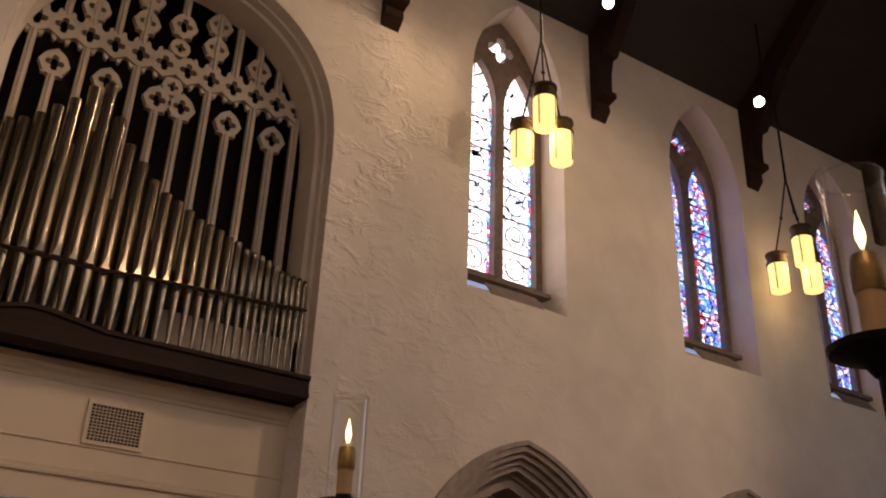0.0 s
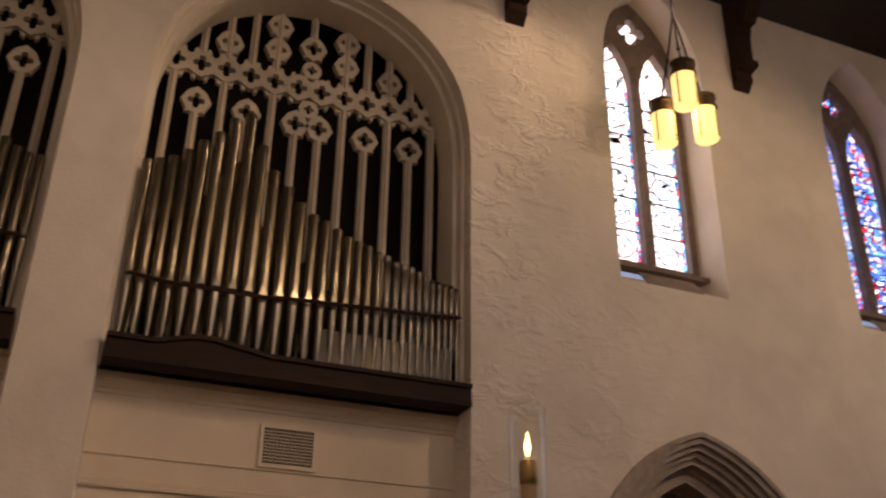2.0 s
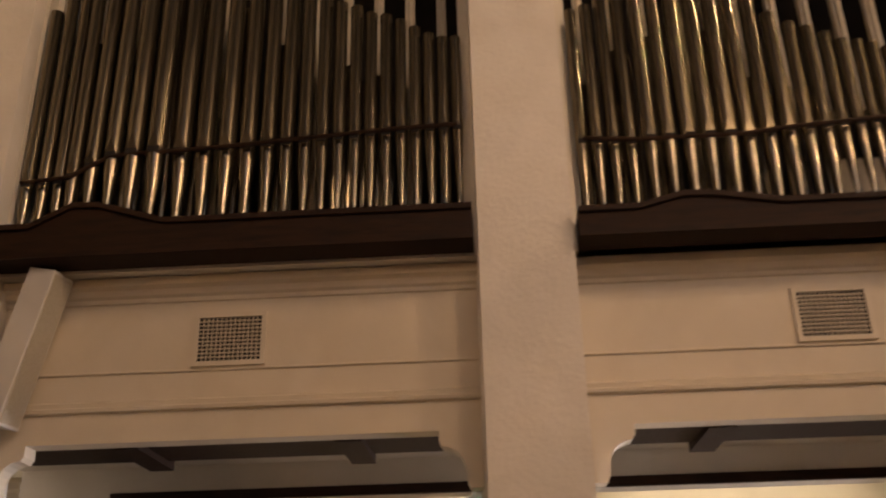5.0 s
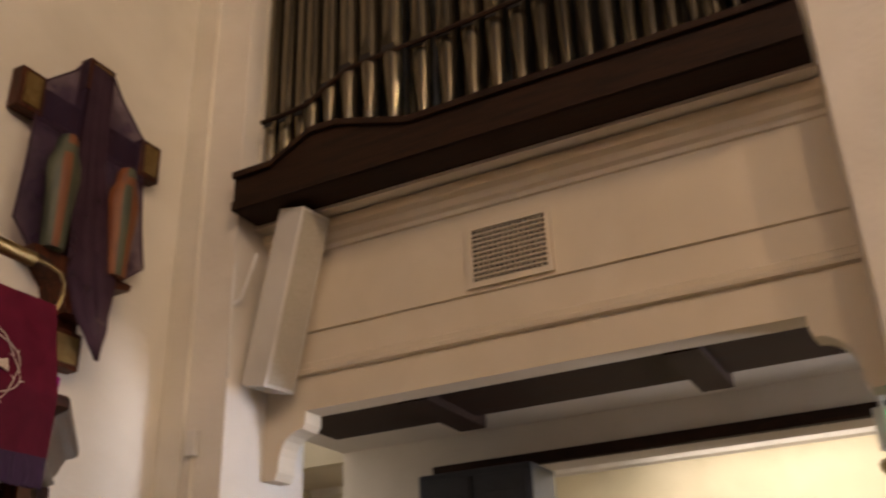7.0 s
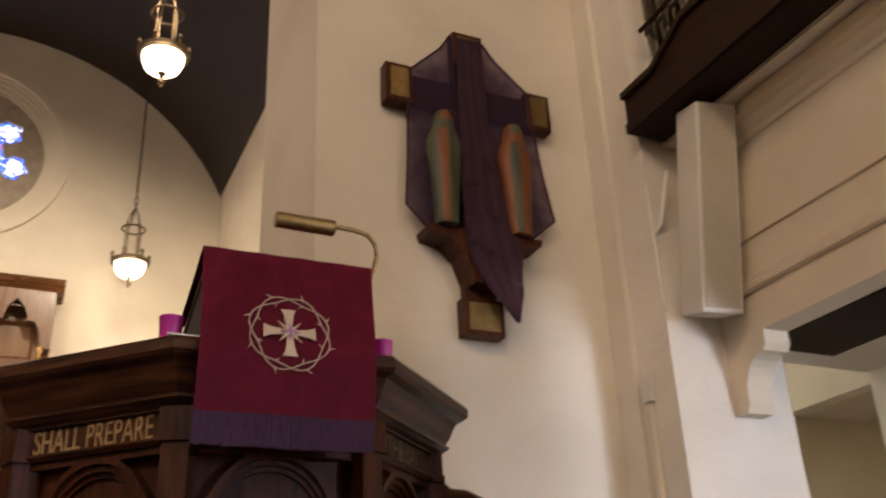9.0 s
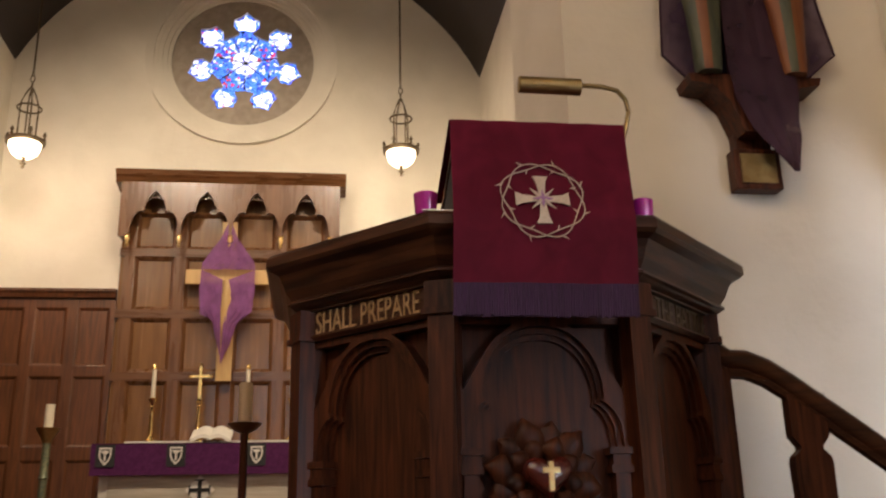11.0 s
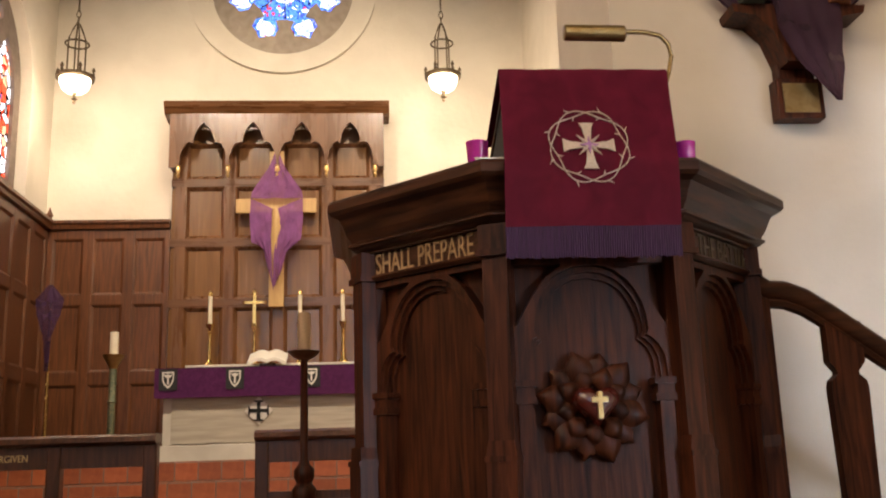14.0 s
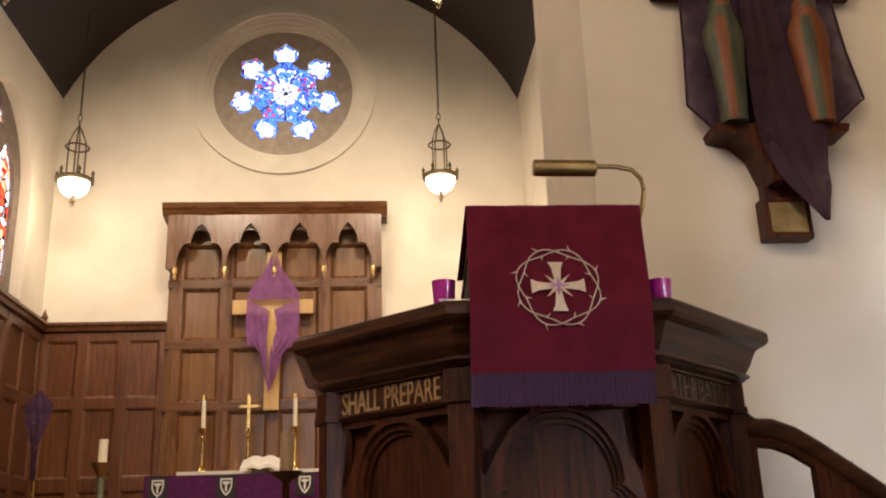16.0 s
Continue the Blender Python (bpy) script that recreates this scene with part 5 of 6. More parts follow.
part("cloth_top", box((AX0 - 0.03, 9.945, 2.134), (AX1 + 0.03, 10.5, 2.142)), PURPLE, t)
for x in (-1.92, -1.29, -0.56, 0.02):
    b = part("badge", box((x - 0.085, 9.935, 1.93), (x + 0.085, 9.946, 2.13)), BLACK, t, "black square badge with a white shield")
    sh = [(x - 0.055, 2.105), (x + 0.055, 2.105), (x + 0.055, 2.03), (x + 0.035, 1.98), (x, 1.945), (x - 0.035, 1.98), (x - 0.055, 2.03)]
    si = [(x + (u - x) * 0.78, 2.04 + (w2 - 2.04) * 0.78) for u, w2 in sh]
    part("shield", plate(sh, [si], 9.929, 9.936, on_y), WHITE, b)
    part("emblem", box((x - 0.008, 9.929, 1.985), (x + 0.008, 9.936, 2.08)), WHITE, b)
    part("emblem", prism([(x - 0.04, 2.075), (x + 0.04, 2.075), (x + 0.02, 2.05), (x - 0.02, 2.05)], 9.928, 9.936, on_y), WHITE, b)


def candlestick(x, y, z):
    t = thing("altar_candlestick", (x, y, z), "tall polished brass altar candlestick with ivory candle", "candlestick", "altar candlesticks")
    part("stem", lathe([(0.065, 0), (0.06, 0.02), (0.03, 0.05), (0.018, 0.08), (0.028, 0.11), (0.016, 0.14), (0.022, 0.18), (0.014, 0.22), (0.02, 0.28), (0.013, 0.32), (0.024, 0.35), (0.014, 0.37), (0.045, 0.42), (0.05, 0.44), (0.02, 0.445), (0.02, 0.47)], (x, y, z), 18), BRASS, t, smooth=True)
    part("candle", lathe([(0.022, 0.45), (0.022, 0.74), (0.01, 0.745)], (x, y, z), 14), WAX, t, smooth=True)
    part("cap", lathe([(0.024, 0.74), (0.022, 0.78), (0.006, 0.80)], (x, y, z), 12), BRASS, t, smooth=True)


for x in (-1.66, -0.72, -0.27):
    candlestick(x, 10.7, 2.23)
t = thing("standing_altar_cross", (-1.20, 10.7, 2.23), "slim polished brass cross standing on the altar ledge", "cross")
part("stem", lathe([(0.065, 0), (0.06, 0.02), (0.03, 0.05), (0.018, 0.08), (0.028, 0.11), (0.016, 0.14), (0.022, 0.18), (0.014, 0.22), (0.02, 0.28), (0.013, 0.32), (0.024, 0.35), (0.014, 0.37), (0.04, 0.41), (0.02, 0.44)], (-1.20, 10.7, 2.23), 18), BRASS, t, smooth=True)
part("upright", box((-1.218, 10.692, 2.66), (-1.182, 10.708, 3.02), bevel=0.003), BRASS, t)
part("cross_bar", box((-1.31, 10.690, 2.88), (-1.09, 10.710, 2.912), bevel=0.003), BRASS, t)
for x, z in ((-1.31, 2.896), (-1.09, 2.896), (-1.20, 3.02)):
    part("knop", lathe([(0.004, -0.024), (0.024, 0), (0.004, 0.024)], (x, 10.7, z), 10), BRASS, t, smooth=True)
t = thing("altar_book", (-1.02, 10.35, 2.14), "open white service book on a low stand", "book")
part("stand", box((-1.10, 10.30, 2.14), (-0.94, 10.45, 2.21), bevel=0.01), OAK, t)
for s in (-1, 1):
    b = bmesh.new()
    prev = None
    for k in range(7):
        u = k / 6
        x = -1.02 + s * 0.19 * u
        z = 2.285 + 0.03 * math.sin(math.pi * min(1, u * 1.15)) - 0.02 * u
        row = [b.verts.new((x, 10.22, z - 0.05)), b.verts.new((x, 10.48, z + 0.06)), b.verts.new((x, 10.22, z - 0.085)), b.verts.new((x, 10.48, z + 0.02))]
        if prev:
            b.faces.new((prev[0], row[0], row[1], prev[1]))
            b.faces.new((prev[2], row[2], row[3], prev[3]))
            b.faces.new((prev[0], row[0], row[2], prev[2]))
            b.faces.new((prev[1], row[1], row[3], prev[3]))
        prev = row
    part("page_block", b, PAPER, t, "open white pages", True)

# ---- paschal stand, processional cross, rails ----
t = thing("paschal_candle_stand", (-2.35, 9.6, 1.25), "patterned green bronze candle stand with white candle", "candle stand")
part("base", lathe([(0.13, 0.0), (0.12, 0.03), (0.06, 0.06), (0.045, 0.12), (0.03, 0.16)], (-2.35, 9.6, 1.25), 20), GREENBRONZE, t, smooth=True)
part("column", lathe([(0.034, 0.16), (0.034, 0.55), (0.045, 0.56), (0.034, 0.58), (0.034, 0.86)], (-2.35, 9.6, 1.25), 16), GREENBRONZE, t, smooth=True)
part("cup", lathe([(0.035, 0.86), (0.05, 0.90), (0.095, 0.97), (0.10, 0.99), (0.04, 0.995)], (-2.35, 9.6, 1.25), 20), OLDBRASS, t, smooth=True)
part("candle", lathe([(0.04, 0.99), (0.04, 1.2), (0.02, 1.202)], (-2.35, 9.6, 1.25), 18), WAX, t, smooth=True)
t = thing("processional_cross", (-2.93, 9.6, 1.08), "brass processional cross on a pole under purple gauze", "cross")
part("base", lathe([(0.08, 0), (0.06, 0.03), (0.02, 0.07), (0.012, 0.12)], (-2.93, 9.6, 1.08), 16), BRASS, t, smooth=True)
part("pole", sweep([(-2.93, 9.6, 1.15), (-2.94, 9.6, 2.75)], 0.014, 8), BRASS, t)
part("cross_bar", box((-3.05, 9.59, 2.72), (-2.83, 9.61, 2.75)), OLDBRASS, t)
part("cross_bar", box((-2.955, 9.59, 2.6), (-2.925, 9.612, 2.86)), OLDBRASS, t)
veil("veil_panel", [((-2.96, 9.56, 2.90), (-2.92, 9.56, 2.90)), ((-3.07, 9.56, 2.76), (-2.81, 9.56, 2.76)), ((-3.05, 9.56, 2.62), (-2.84, 9.56, 2.62)), ((-2.98, 9.56, 2.4), (-2.91, 9.56, 2.42)), ((-2.96, 9.57, 2.1), (-2.92, 9.57, 2.1))], 16, 24, 0.012, VEIL3, t, "purple gauze veil")


def comm_rail(u0, u1, posts, label, words):
    t = thing("communion_rail", ((u0 + u1) / 2, 6.5, 0.55), label, "altar rail", "communion rails")
    part("top_rail", moulding([(6.40, 1.345), (6.41, 1.375), (6.44, 1.39), (6.56, 1.39), (6.59, 1.375), (6.60, 1.345), (6.57, 1.33), (6.43, 1.33)], u0, u1, on_y), WAINSCOT, t)
    part("frieze", box((u0 + 0.03, 6.47, 1.20), (u1 - 0.03, 6.53, 1.33)), WAINSCOT, t)
    part("bottom_rail", box((u0 + 0.03, 6.46, 0.98), (u1 - 0.03, 6.54, 1.03)), WAINSCOT, t)
    for x in posts:
        part("post", box((x - 0.04, 6.455, 0.55), (x + 0.04, 6.545, 1.33), bevel=0.008), WAINSCOT, t)
    for s, x in words:
        lettering(s, (x, 6.466, 1.245), 0.06, 0, t, GILT, 0.004)
    return t


def lettering(text, at, size, turn, parent, mat, depth, squeeze=0.8):
    """Raised letters in the built-in font, standing upright and facing the nave."""
    c = bpy.data.curves.new("lettering", "FONT")
    c.body, c.size, c.extrude, c.align_x = text, size, depth, "CENTER"
    c.offset = 0.0
    o = bpy.data.objects.new("lettering", c)
    scene.collection.objects.link(o)
    bpy.context.view_layer.update()
    me = bpy.data.meshes.new_from_object(o.evaluated_get(bpy.context.evaluated_depsgraph_get()))
    bpy.data.objects.remove(o)
    b = bmesh.new()
    b.from_mesh(me)
    bmesh.ops.transform(b, matrix=Matrix.Translation(at) @ Euler((0, 0, radians(turn))).to_matrix().to_4x4() @ Euler((radians(90), 0, 0)).to_matrix().to_4x4() @ Matrix.Diagonal((squeeze, 1, 1, 1)), verts=b.verts)
    return part("lettering", b, mat, parent, "gilded raised letters")


comm_rail(-3.4, -1.27, (-3.35, -2.6, -1.86, -1.31), "dark oak communion rail with gilded lettering", (("FORGIVEN", -2.12),))
comm_rail(-0.70, 1.8, (-0.66, 0.2, 1.0, 1.75), "dark oak communion rail beside the pulpit", ())
t = thing("kneeler", (-1.75, 6.1, 0.55), "navy blue upholstered kneeling cushion", "cushion")
part("cushion", box((-2.3, 6.0, 0.93), (-1.35, 6.3, 1.02), bevel=0.03), BLUECLOTH, t)
part("base", box((-2.28, 6.02, 0.55), (-1.37, 6.28, 0.94)), DARKWOOD, t)

t = thing("candle_lectern_post", (-0.374, 5.89, 0.55), "dark turned wooden post with bronze dish and candle", "candle stand")
part("post", lathe([(0.05, 0), (0.05, 0.42), (0.065, 0.44), (0.065, 0.50), (0.04, 0.53), (0.055, 0.56), (0.055, 0.60), (0.03, 0.63), (0.022, 0.66), (0.020, 1.18), (0.03, 1.20)], (-0.374, 5.89, 0.55), 12), DARKWOOD, t, smooth=True)
part("dish", lathe([(0.02, 1.185), (0.06, 1.205), (0.09, 1.235), (0.085, 1.238), (0.03, 1.215)], (-0.374, 5.89, 0.55), 20), BRONZE, t, smooth=True)
part("candle", lathe([(0.036, 1.22), (0.036, 1.44), (0.03, 1.45), (0.02, 1.44)], (-0.374, 5.89, 0.55), 18), TAN_WAX, t, smooth=True)


# ---- chancel pendants ----
def pendant_lamp(x, y, z, s=1.0, top=8.0):
    """Opal bowl in a crown-like bronze ring hung from a caged frame."""
    t = thing("pendant_lamp", (x, y, z), "bronze crown pendant with a glowing opal bowl", "pendant lamp", "chancel pendants")
    part("bowl", lathe([(0.02, 0.10), (0.08, 0.11), (0.13, 0.15), (0.155, 0.21), (0.16, 0.26), (0.15, 0.262)], (x, y, z), 24), OPAL, t, "glowing opal glass bowl", True)
    part("finial", lathe([(0.004, -0.02), (0.018, 0.0), (0.008, 0.02), (0.035, 0.035), (0.01, 0.05), (0.02, 0.09), (0.04, 0.105)], (x, y, z), 12), BRONZE, t, smooth=True)
    ring = bmesh.new()
    lathe([(0.165, 0.25), (0.195, 0.26), (0.20, 0.29), (0.18, 0.30), (0.16, 0.29)], (x, y, z), 28, ring)
    bmesh.ops.delete(ring, geom=[f for f in ring.faces if len(f.verts) > 4], context="FACES_ONLY")
    part("ring", ring, BRONZE, t, smooth=True)
    for k in range(6):
        a = 2 * math.pi * k / 6
        cx, cy = x + 0.185 * math.cos(a), y + 0.185 * math.sin(a)
        part("fleuron", lathe([(0.008, 0.29), (0.02, 0.31), (0.008, 0.33), (0.022, 0.35), (0.004, 0.39)], (cx, cy, z), 8), BRONZE, t, smooth=True)
    for k in range(4):
        a = 2 * math.pi * k / 4 + 0.5
        pts = [(x + r * math.cos(a), y + r * math.sin(a), z + h) for r, h in ((0.15, 0.28), (0.09, 0.34), (0.09, 0.66), (0.085, 0.72), (0.05, 0.82), (0.012, 0.90))]
        part("cage_rod", sweep(pts, 0.009, 6), BRONZE, t)
    part("cage_ring", sweep([(x + 0.12 * math.cos(a), y + 0.12 * math.sin(a), z + 0.66) for a in [2 * math.pi * k / 20 for k in range(21)]], 0.010, 6), BRONZE, t)
    for k in range(3):
        zz = z + 0.93 + k * 0.075
        part("link", sweep([(x + 0.022 * math.cos(a) * (k % 2), y + 0.022 * math.cos(a) * (1 - k % 2), zz + 0.045 * math.sin(a)) for a in [2 * math.pi * q / 10 for q in range(11)]], 0.006, 5), BRONZE, t)
    part("chain", sweep([(x, y, z + 1.12), (x, y, top)], 0.011, 6), BRONZE, t)


pendant_lamp(-3.05, 10.28, 4.99, top=7.3)
pendant_lamp(0.85, 10.28, 5.01, top=7.75)
pendant_lamp(0.62, 7.0, 5.34, top=7.95)
pendant_lamp(-2.6, 7.0, 5.34, top=7.7)


# ---- pulpit ----
PC = Vector((0.59, 3.834, 0))
AP = 0.634
pulpit = thing("pulpit", (PC.x, PC.y, 0), "dark carved oak octagonal pulpit with gilded lettering", "pulpit")


def octa(ap):
    r = ap / math.cos(math.pi / 8)
    return [(PC.x + r * math.cos(math.pi / 8 + k * math.pi / 4), PC.y + r * math.sin(math.pi / 8 + k * math.pi / 4)) for k in range(8)]


def octa_ring(profile, bm=None):
    """A moulding run round the octagon: (apothem, height)."""
    bm = bm or bmesh.new()
    rings = [[bm.verts.new((u, w, h)) for u, w in octa(a)] for a, h in profile]
    for a, b in zip(rings, rings[1:]):
        for i in range(8):
            bm.faces.new((a[i], a[(i + 1) % 8], b[(i + 1) % 8], b[i]))
    for i in range(8):
        bm.faces.new((rings[-1][i], rings[-1][(i + 1) % 8], rings[0][(i + 1) % 8], rings[0][i]))
    return bm


part("rim_moulding", octa_ring([(0.60, 1.945), (0.60, 1.971), (0.732, 1.971), (0.742, 1.959), (0.742, 1.934), (0.732, 1.924), (0.706, 1.914), (0.694, 1.892), (0.684, 1.866), (0.672, 1.848), (0.668, 1.84), (0.678, 1.834), (0.678, 1.826), (0.668, 1.822), (0.662, 1.816), (0.655, 1.812), (0.645, 1.808), (0.645, 1.803), (0.60, 1.803)]), MOULDWOOD, pulpit)
part("letter_band", octa_ring([(0.60, 1.806), (0.628, 1.806), (0.628, 1.73), (0.60, 1.73)]), MOULDWOOD, pulpit)
part("band_bead", octa_ring([(0.60, 1.733), (0.642, 1.733), (0.647, 1.725), (0.635, 1.715), (0.60, 1.715)]), MOULDWOOD, pulpit)
part("floor_board", prism(octa(0.6), 0.80, 0.86, on_z), DARKWOOD, pulpit)
part("plinth_moulding", octa_ring([(0.58, 0.95), (0.66, 0.95), (0.69, 0.90), (0.66, 0.86), (0.58, 0.82)]), MOULDWOOD, pulpit)
part("base", lathe([(0.42, 0.0), (0.40, 0.1), (0.28, 0.2), (0.25, 0.5), (0.35, 0.68), (0.58, 0.83)], (PC.x, PC.y, 0), 8), DARKWOOD, pulpit)


def trefoil_arch(half, z0, spring, apex, n=7):
    """A pointed arch with one cusp each side, as a loop in (u, w)."""
    right = [(half, z0), (half, spring), (half * 0.98, spring + 0.05), (half * 0.90, spring + 0.085), (half * 0.80, spring + 0.105), (half * 0.74, spring + 0.11)]
    r0, z1 = half * 0.78, spring + 0.125
    for i in range(n + 1):
        th = math.pi / 2 * i / n
        right.append((r0 * math.cos(th) ** 0.9, z1 + (apex - z1) * math.sin(th) ** 1.0))
    return right + [(-u, w) for u, w in right[::-1][1:]]


def face_to(k):
    """Maps (u, w, d): along a face, up, and outwards, for the face turned by k eighths from the nave."""
    a = -math.pi / 2 + k * math.pi / 4
    o = Vector((math.cos(a), math.sin(a), 0))
    s = Vector((-math.sin(a), math.cos(a), 0))

    def to(u, w, d):
        p = PC + o * d + s * u
        return (p.x, p.y, w)
    return to


HW = AP * math.tan(math.pi / 8)
for k in (-2, -1, 0, 1, 2):
    to = face_to(k)
    f = part("face_panel", plate([(-HW + 0.02, 0.92), (HW - 0.02, 0.92), (HW - 0.02, 1.72), (-HW + 0.02, 1.72)], [], AP - 0.075, AP - 0.055, to), DARKWOOD, pulpit, "plain grained oak panel")
    o = [(-HW + 0.01, 0.94), (HW - 0.01, 0.94), (HW - 0.01, 1.72), (-HW + 0.01, 1.72)]
    sp = []
    for s in (-1, 1):
        tri = [(s * (HW - 0.045), 1.695), (s * 0.075, 1.695), (s * 0.125, 1.655), (s * 0.165, 1.60), (s * (HW - 0.05), 1.52), (s * (HW - 0.045), 1.54)]
        sp.append(tri if s < 0 else tri[::-1])
    part("arch_frame", plate(o, [trefoil_arch(HW - 0.055, 0.97, 1.38, 1.692)] + sp, AP - 0.055, AP - 0.012, to), DARKWOOD, f)
    part("arch_moulding", plate(trefoil_arch(HW - 0.055, 0.968, 1.38, 1.690), [trefoil_arch(HW - 0.070, 0.98, 1.375, 1.674)], AP - 0.056, AP - 0.028, to), DARKWOOD, f)
    part("arch_moulding", plate(trefoil_arch(HW - 0.068, 0.975, 1.375, 1.676), [trefoil_arch(HW - 0.082, 0.985, 1.37, 1.659)], AP - 0.057, AP - 0.042, to), DARKWOOD, f)
    for s in (-1, 1):
        u = s * (HW - 0.066)
        b = bmesh.new()
        for a0, z0, z1 in ((0.034, 1.352, 1.370), (0.024, 1.325, 1.352), (0.031, 1.305, 1.325), (0.020, 1.0, 1.305)):
            plate([(u - a0, z0), (u + a0, z0), (u + a0, z1), (u - a0, z1)], [], AP - 0.06, AP - 0.02 + a0 * 0.7, to, b)
        part("colonnette", b, DARKWOOD, f)
for k in range(-3, 3):
    a = -math.pi / 2 + (k + 0.5) * math.pi / 4
    r = AP / math.cos(math.pi / 8)
    c = PC + Vector((math.cos(a), math.sin(a), 0)) * (r - 0.012)
    m = Matrix.Translation(c) @ Euler((0, 0, a + math.pi / 2)).to_matrix().to_4x4()
    b = bmesh.new()
    box((-0.036, -0.03, 1.20), (0.036, 0.05, 1.72), b)
    prism([(-0.042, 1.165), (0.042, 1.165), (0.042, 1.175), (0.036, 1.21), (-0.036, 1.21), (-0.042, 1.175)], -0.042, 0.05, on_y, b)
    box((-0.042, -0.045, 0.93), (0.042, 0.05, 1.168), b)
    box((-0.046, -0.05, 1.155), (0.046, 0.05, 1.17), b)
    bmesh.ops.transform(b, matrix=m, verts=b.verts)
    part("corner_post", b, DARKWOOD, pulpit)
    b = bmesh.new()
    box((-0.05, -0.04, 1.715), (0.05, 0.05, 1.733), b)
    box((-0.044, -0.034, 1.733), (0.044, 0.05, 1.806), b)
    bmesh.ops.transform(b, matrix=m, verts=b.verts)
    part("post_cap", b, DARKWOOD, pulpit)

# the right-hand face's letters take the darker, greyer gilt
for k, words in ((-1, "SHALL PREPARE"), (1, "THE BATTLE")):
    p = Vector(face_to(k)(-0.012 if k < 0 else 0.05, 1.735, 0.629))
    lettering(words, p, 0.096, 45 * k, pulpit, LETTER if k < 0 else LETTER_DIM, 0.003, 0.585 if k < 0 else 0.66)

# the carved rose with its lacquered heart and gilt cross
FC = Vector((0.580, PC.y - AP + 0.05, 1.295))


def petal(r0, r1, w, a, lift, bm):
    """One cupped petal with a turned rim."""
    n, m = 6, 5
    g = []
    for i in range(n + 1):
        s = i / n
        r = r0 + (r1 - r0) * s
        half = w * math.sqrt(max(0.04, 1 - (1.9 * s - 0.95) ** 2)) * (0.55 + 0.5 * s)
        row = []
        for j in range(m + 1):
            t_ = 2 * j / m - 1
            h = lift * (0.5 + 0.5 * math.sin(math.pi * (0.15 + 0.7 * s))) - 0.014 * t_ * t_ - (0.010 if i == n else 0)
            u, v = r - 0.02 * t_ * t_ * s, half * t_
            row.append(bm.verts.new((FC.x + u * math.cos(a) - v * math.sin(a), FC.y - h - 0.01, FC.z + u * math.sin(a) + v * math.cos(a))))
        g.append(row)
    fs = []
    for a_, c_ in zip(g, g[1:]):
        for j in range(m):
            fs.append(bm.faces.new((a_[j], a_[j + 1], c_[j + 1], c_[j])))
    r = bmesh.ops.extrude_face_region(bm, geom=fs)
    bmesh.ops.translate(bm, verts=[v for v in r["geom"] if isinstance(v, bmesh.types.BMVert)], vec=(0, 0.014, 0))


rose = part("carved_rose", prism(circle(FC.x, FC.z, 0.085, 24), FC.y - 0.03, FC.y + 0.02, on_y), DARKWOOD, pulpit, "deeply carved wooden rose")
for k in range(12):
    b = bmesh.new()
    petal(0.05, 0.150 + 0.010 * (k % 2), 0.045, 2 * math.pi * (k + 0.5) / 12 + 0.05, 0.030 + 0.012 * (k % 2), b)
    part("petal", b, DARKWOOD, rose, "", True)
for k in range(9):
    b = bmesh.new()
    petal(0.045, 0.108 + 0.006 * (k % 2), 0.036, 2 * math.pi * k / 9 + 0.5, 0.048 + 0.008 * (k % 2), b)
    part("petal", b, DARKWOOD, rose, "", True)
hl = []
for i in range(40):
    a = 2 * math.pi * i / 40
    hl.append((FC.x + 0.052 * math.sin(a) ** 3 * 1.2, FC.z + 0.0039 * (13 * math.cos(a) - 5 * math.cos(2 * a) - 2 * math.cos(3 * a) - math.cos(4 * a)) + 0.004))
b = bmesh.new()
rings = []
for f, d in ((1.0, 0.05), (1.0, 0.085), (0.88, 0.102), (0.6, 0.112), (0.25, 0.115)):
    rings.append([b.verts.new((FC.x + (u - FC.x) * f, FC.y - d, FC.z + (w - FC.z) * f)) for u, w in hl])
for a_, c_ in zip(rings, rings[1:]):
    for i in range(40):
        b.faces.new((a_[i], a_[(i + 1) % 40], c_[(i + 1) % 40], c_[i]))
b.faces.new(rings[-1])
heart = part("heart", b, HEART, rose, "glossy dark red heart", True)
b = box((FC.x - 0.007, FC.y - 0.122, FC.z - 0.038), (FC.x + 0.007, FC.y - 0.108, FC.z + 0.035), bevel=0.002)
box((FC.x - 0.022, FC.y - 0.1225, FC.z + 0.006), (FC.x + 0.022, FC.y - 0.1085, FC.z + 0.020), b)
gc = part("gilt_cross", b, GILT, rose, "small gilded cross")

# ---- pulpit desk, cloth, lamp, cups ----
t = thing("reading_desk", (0.61, 3.2, 1.971), "dark sloping pulpit reading desk", "desk")
part("side", prism([(3.17, 1.971), (3.55, 1.971), (3.55, 2.09), (3.18, 2.24), (3.165, 2.235)], 0.375, 0.395, on_x_ := lambda u, w, d: (d, u, w)), BLACK, t)
part("side", prism([(3.17, 1.971), (3.55, 1.971), (3.55, 2.09), (3.18, 2.24), (3.165, 2.235)], 0.83, 0.85, on_x_), BLACK, t)
part("top", prism([(3.165, 2.225), (3.165, 2.245), (3.56, 2.105), (3.56, 2.085)], 0.37, 0.855, on_x_), DARKWOOD, t)
part("front", box((0.395, 3.172, 1.971), (0.83, 3.19, 2.23)), BLACK, t)

cloth = thing("pulpit_fall", (0.6, 3.06, 1.68), "burgundy pulpit cloth with embroidered cross and thorn wreath", "pulpit cloth")


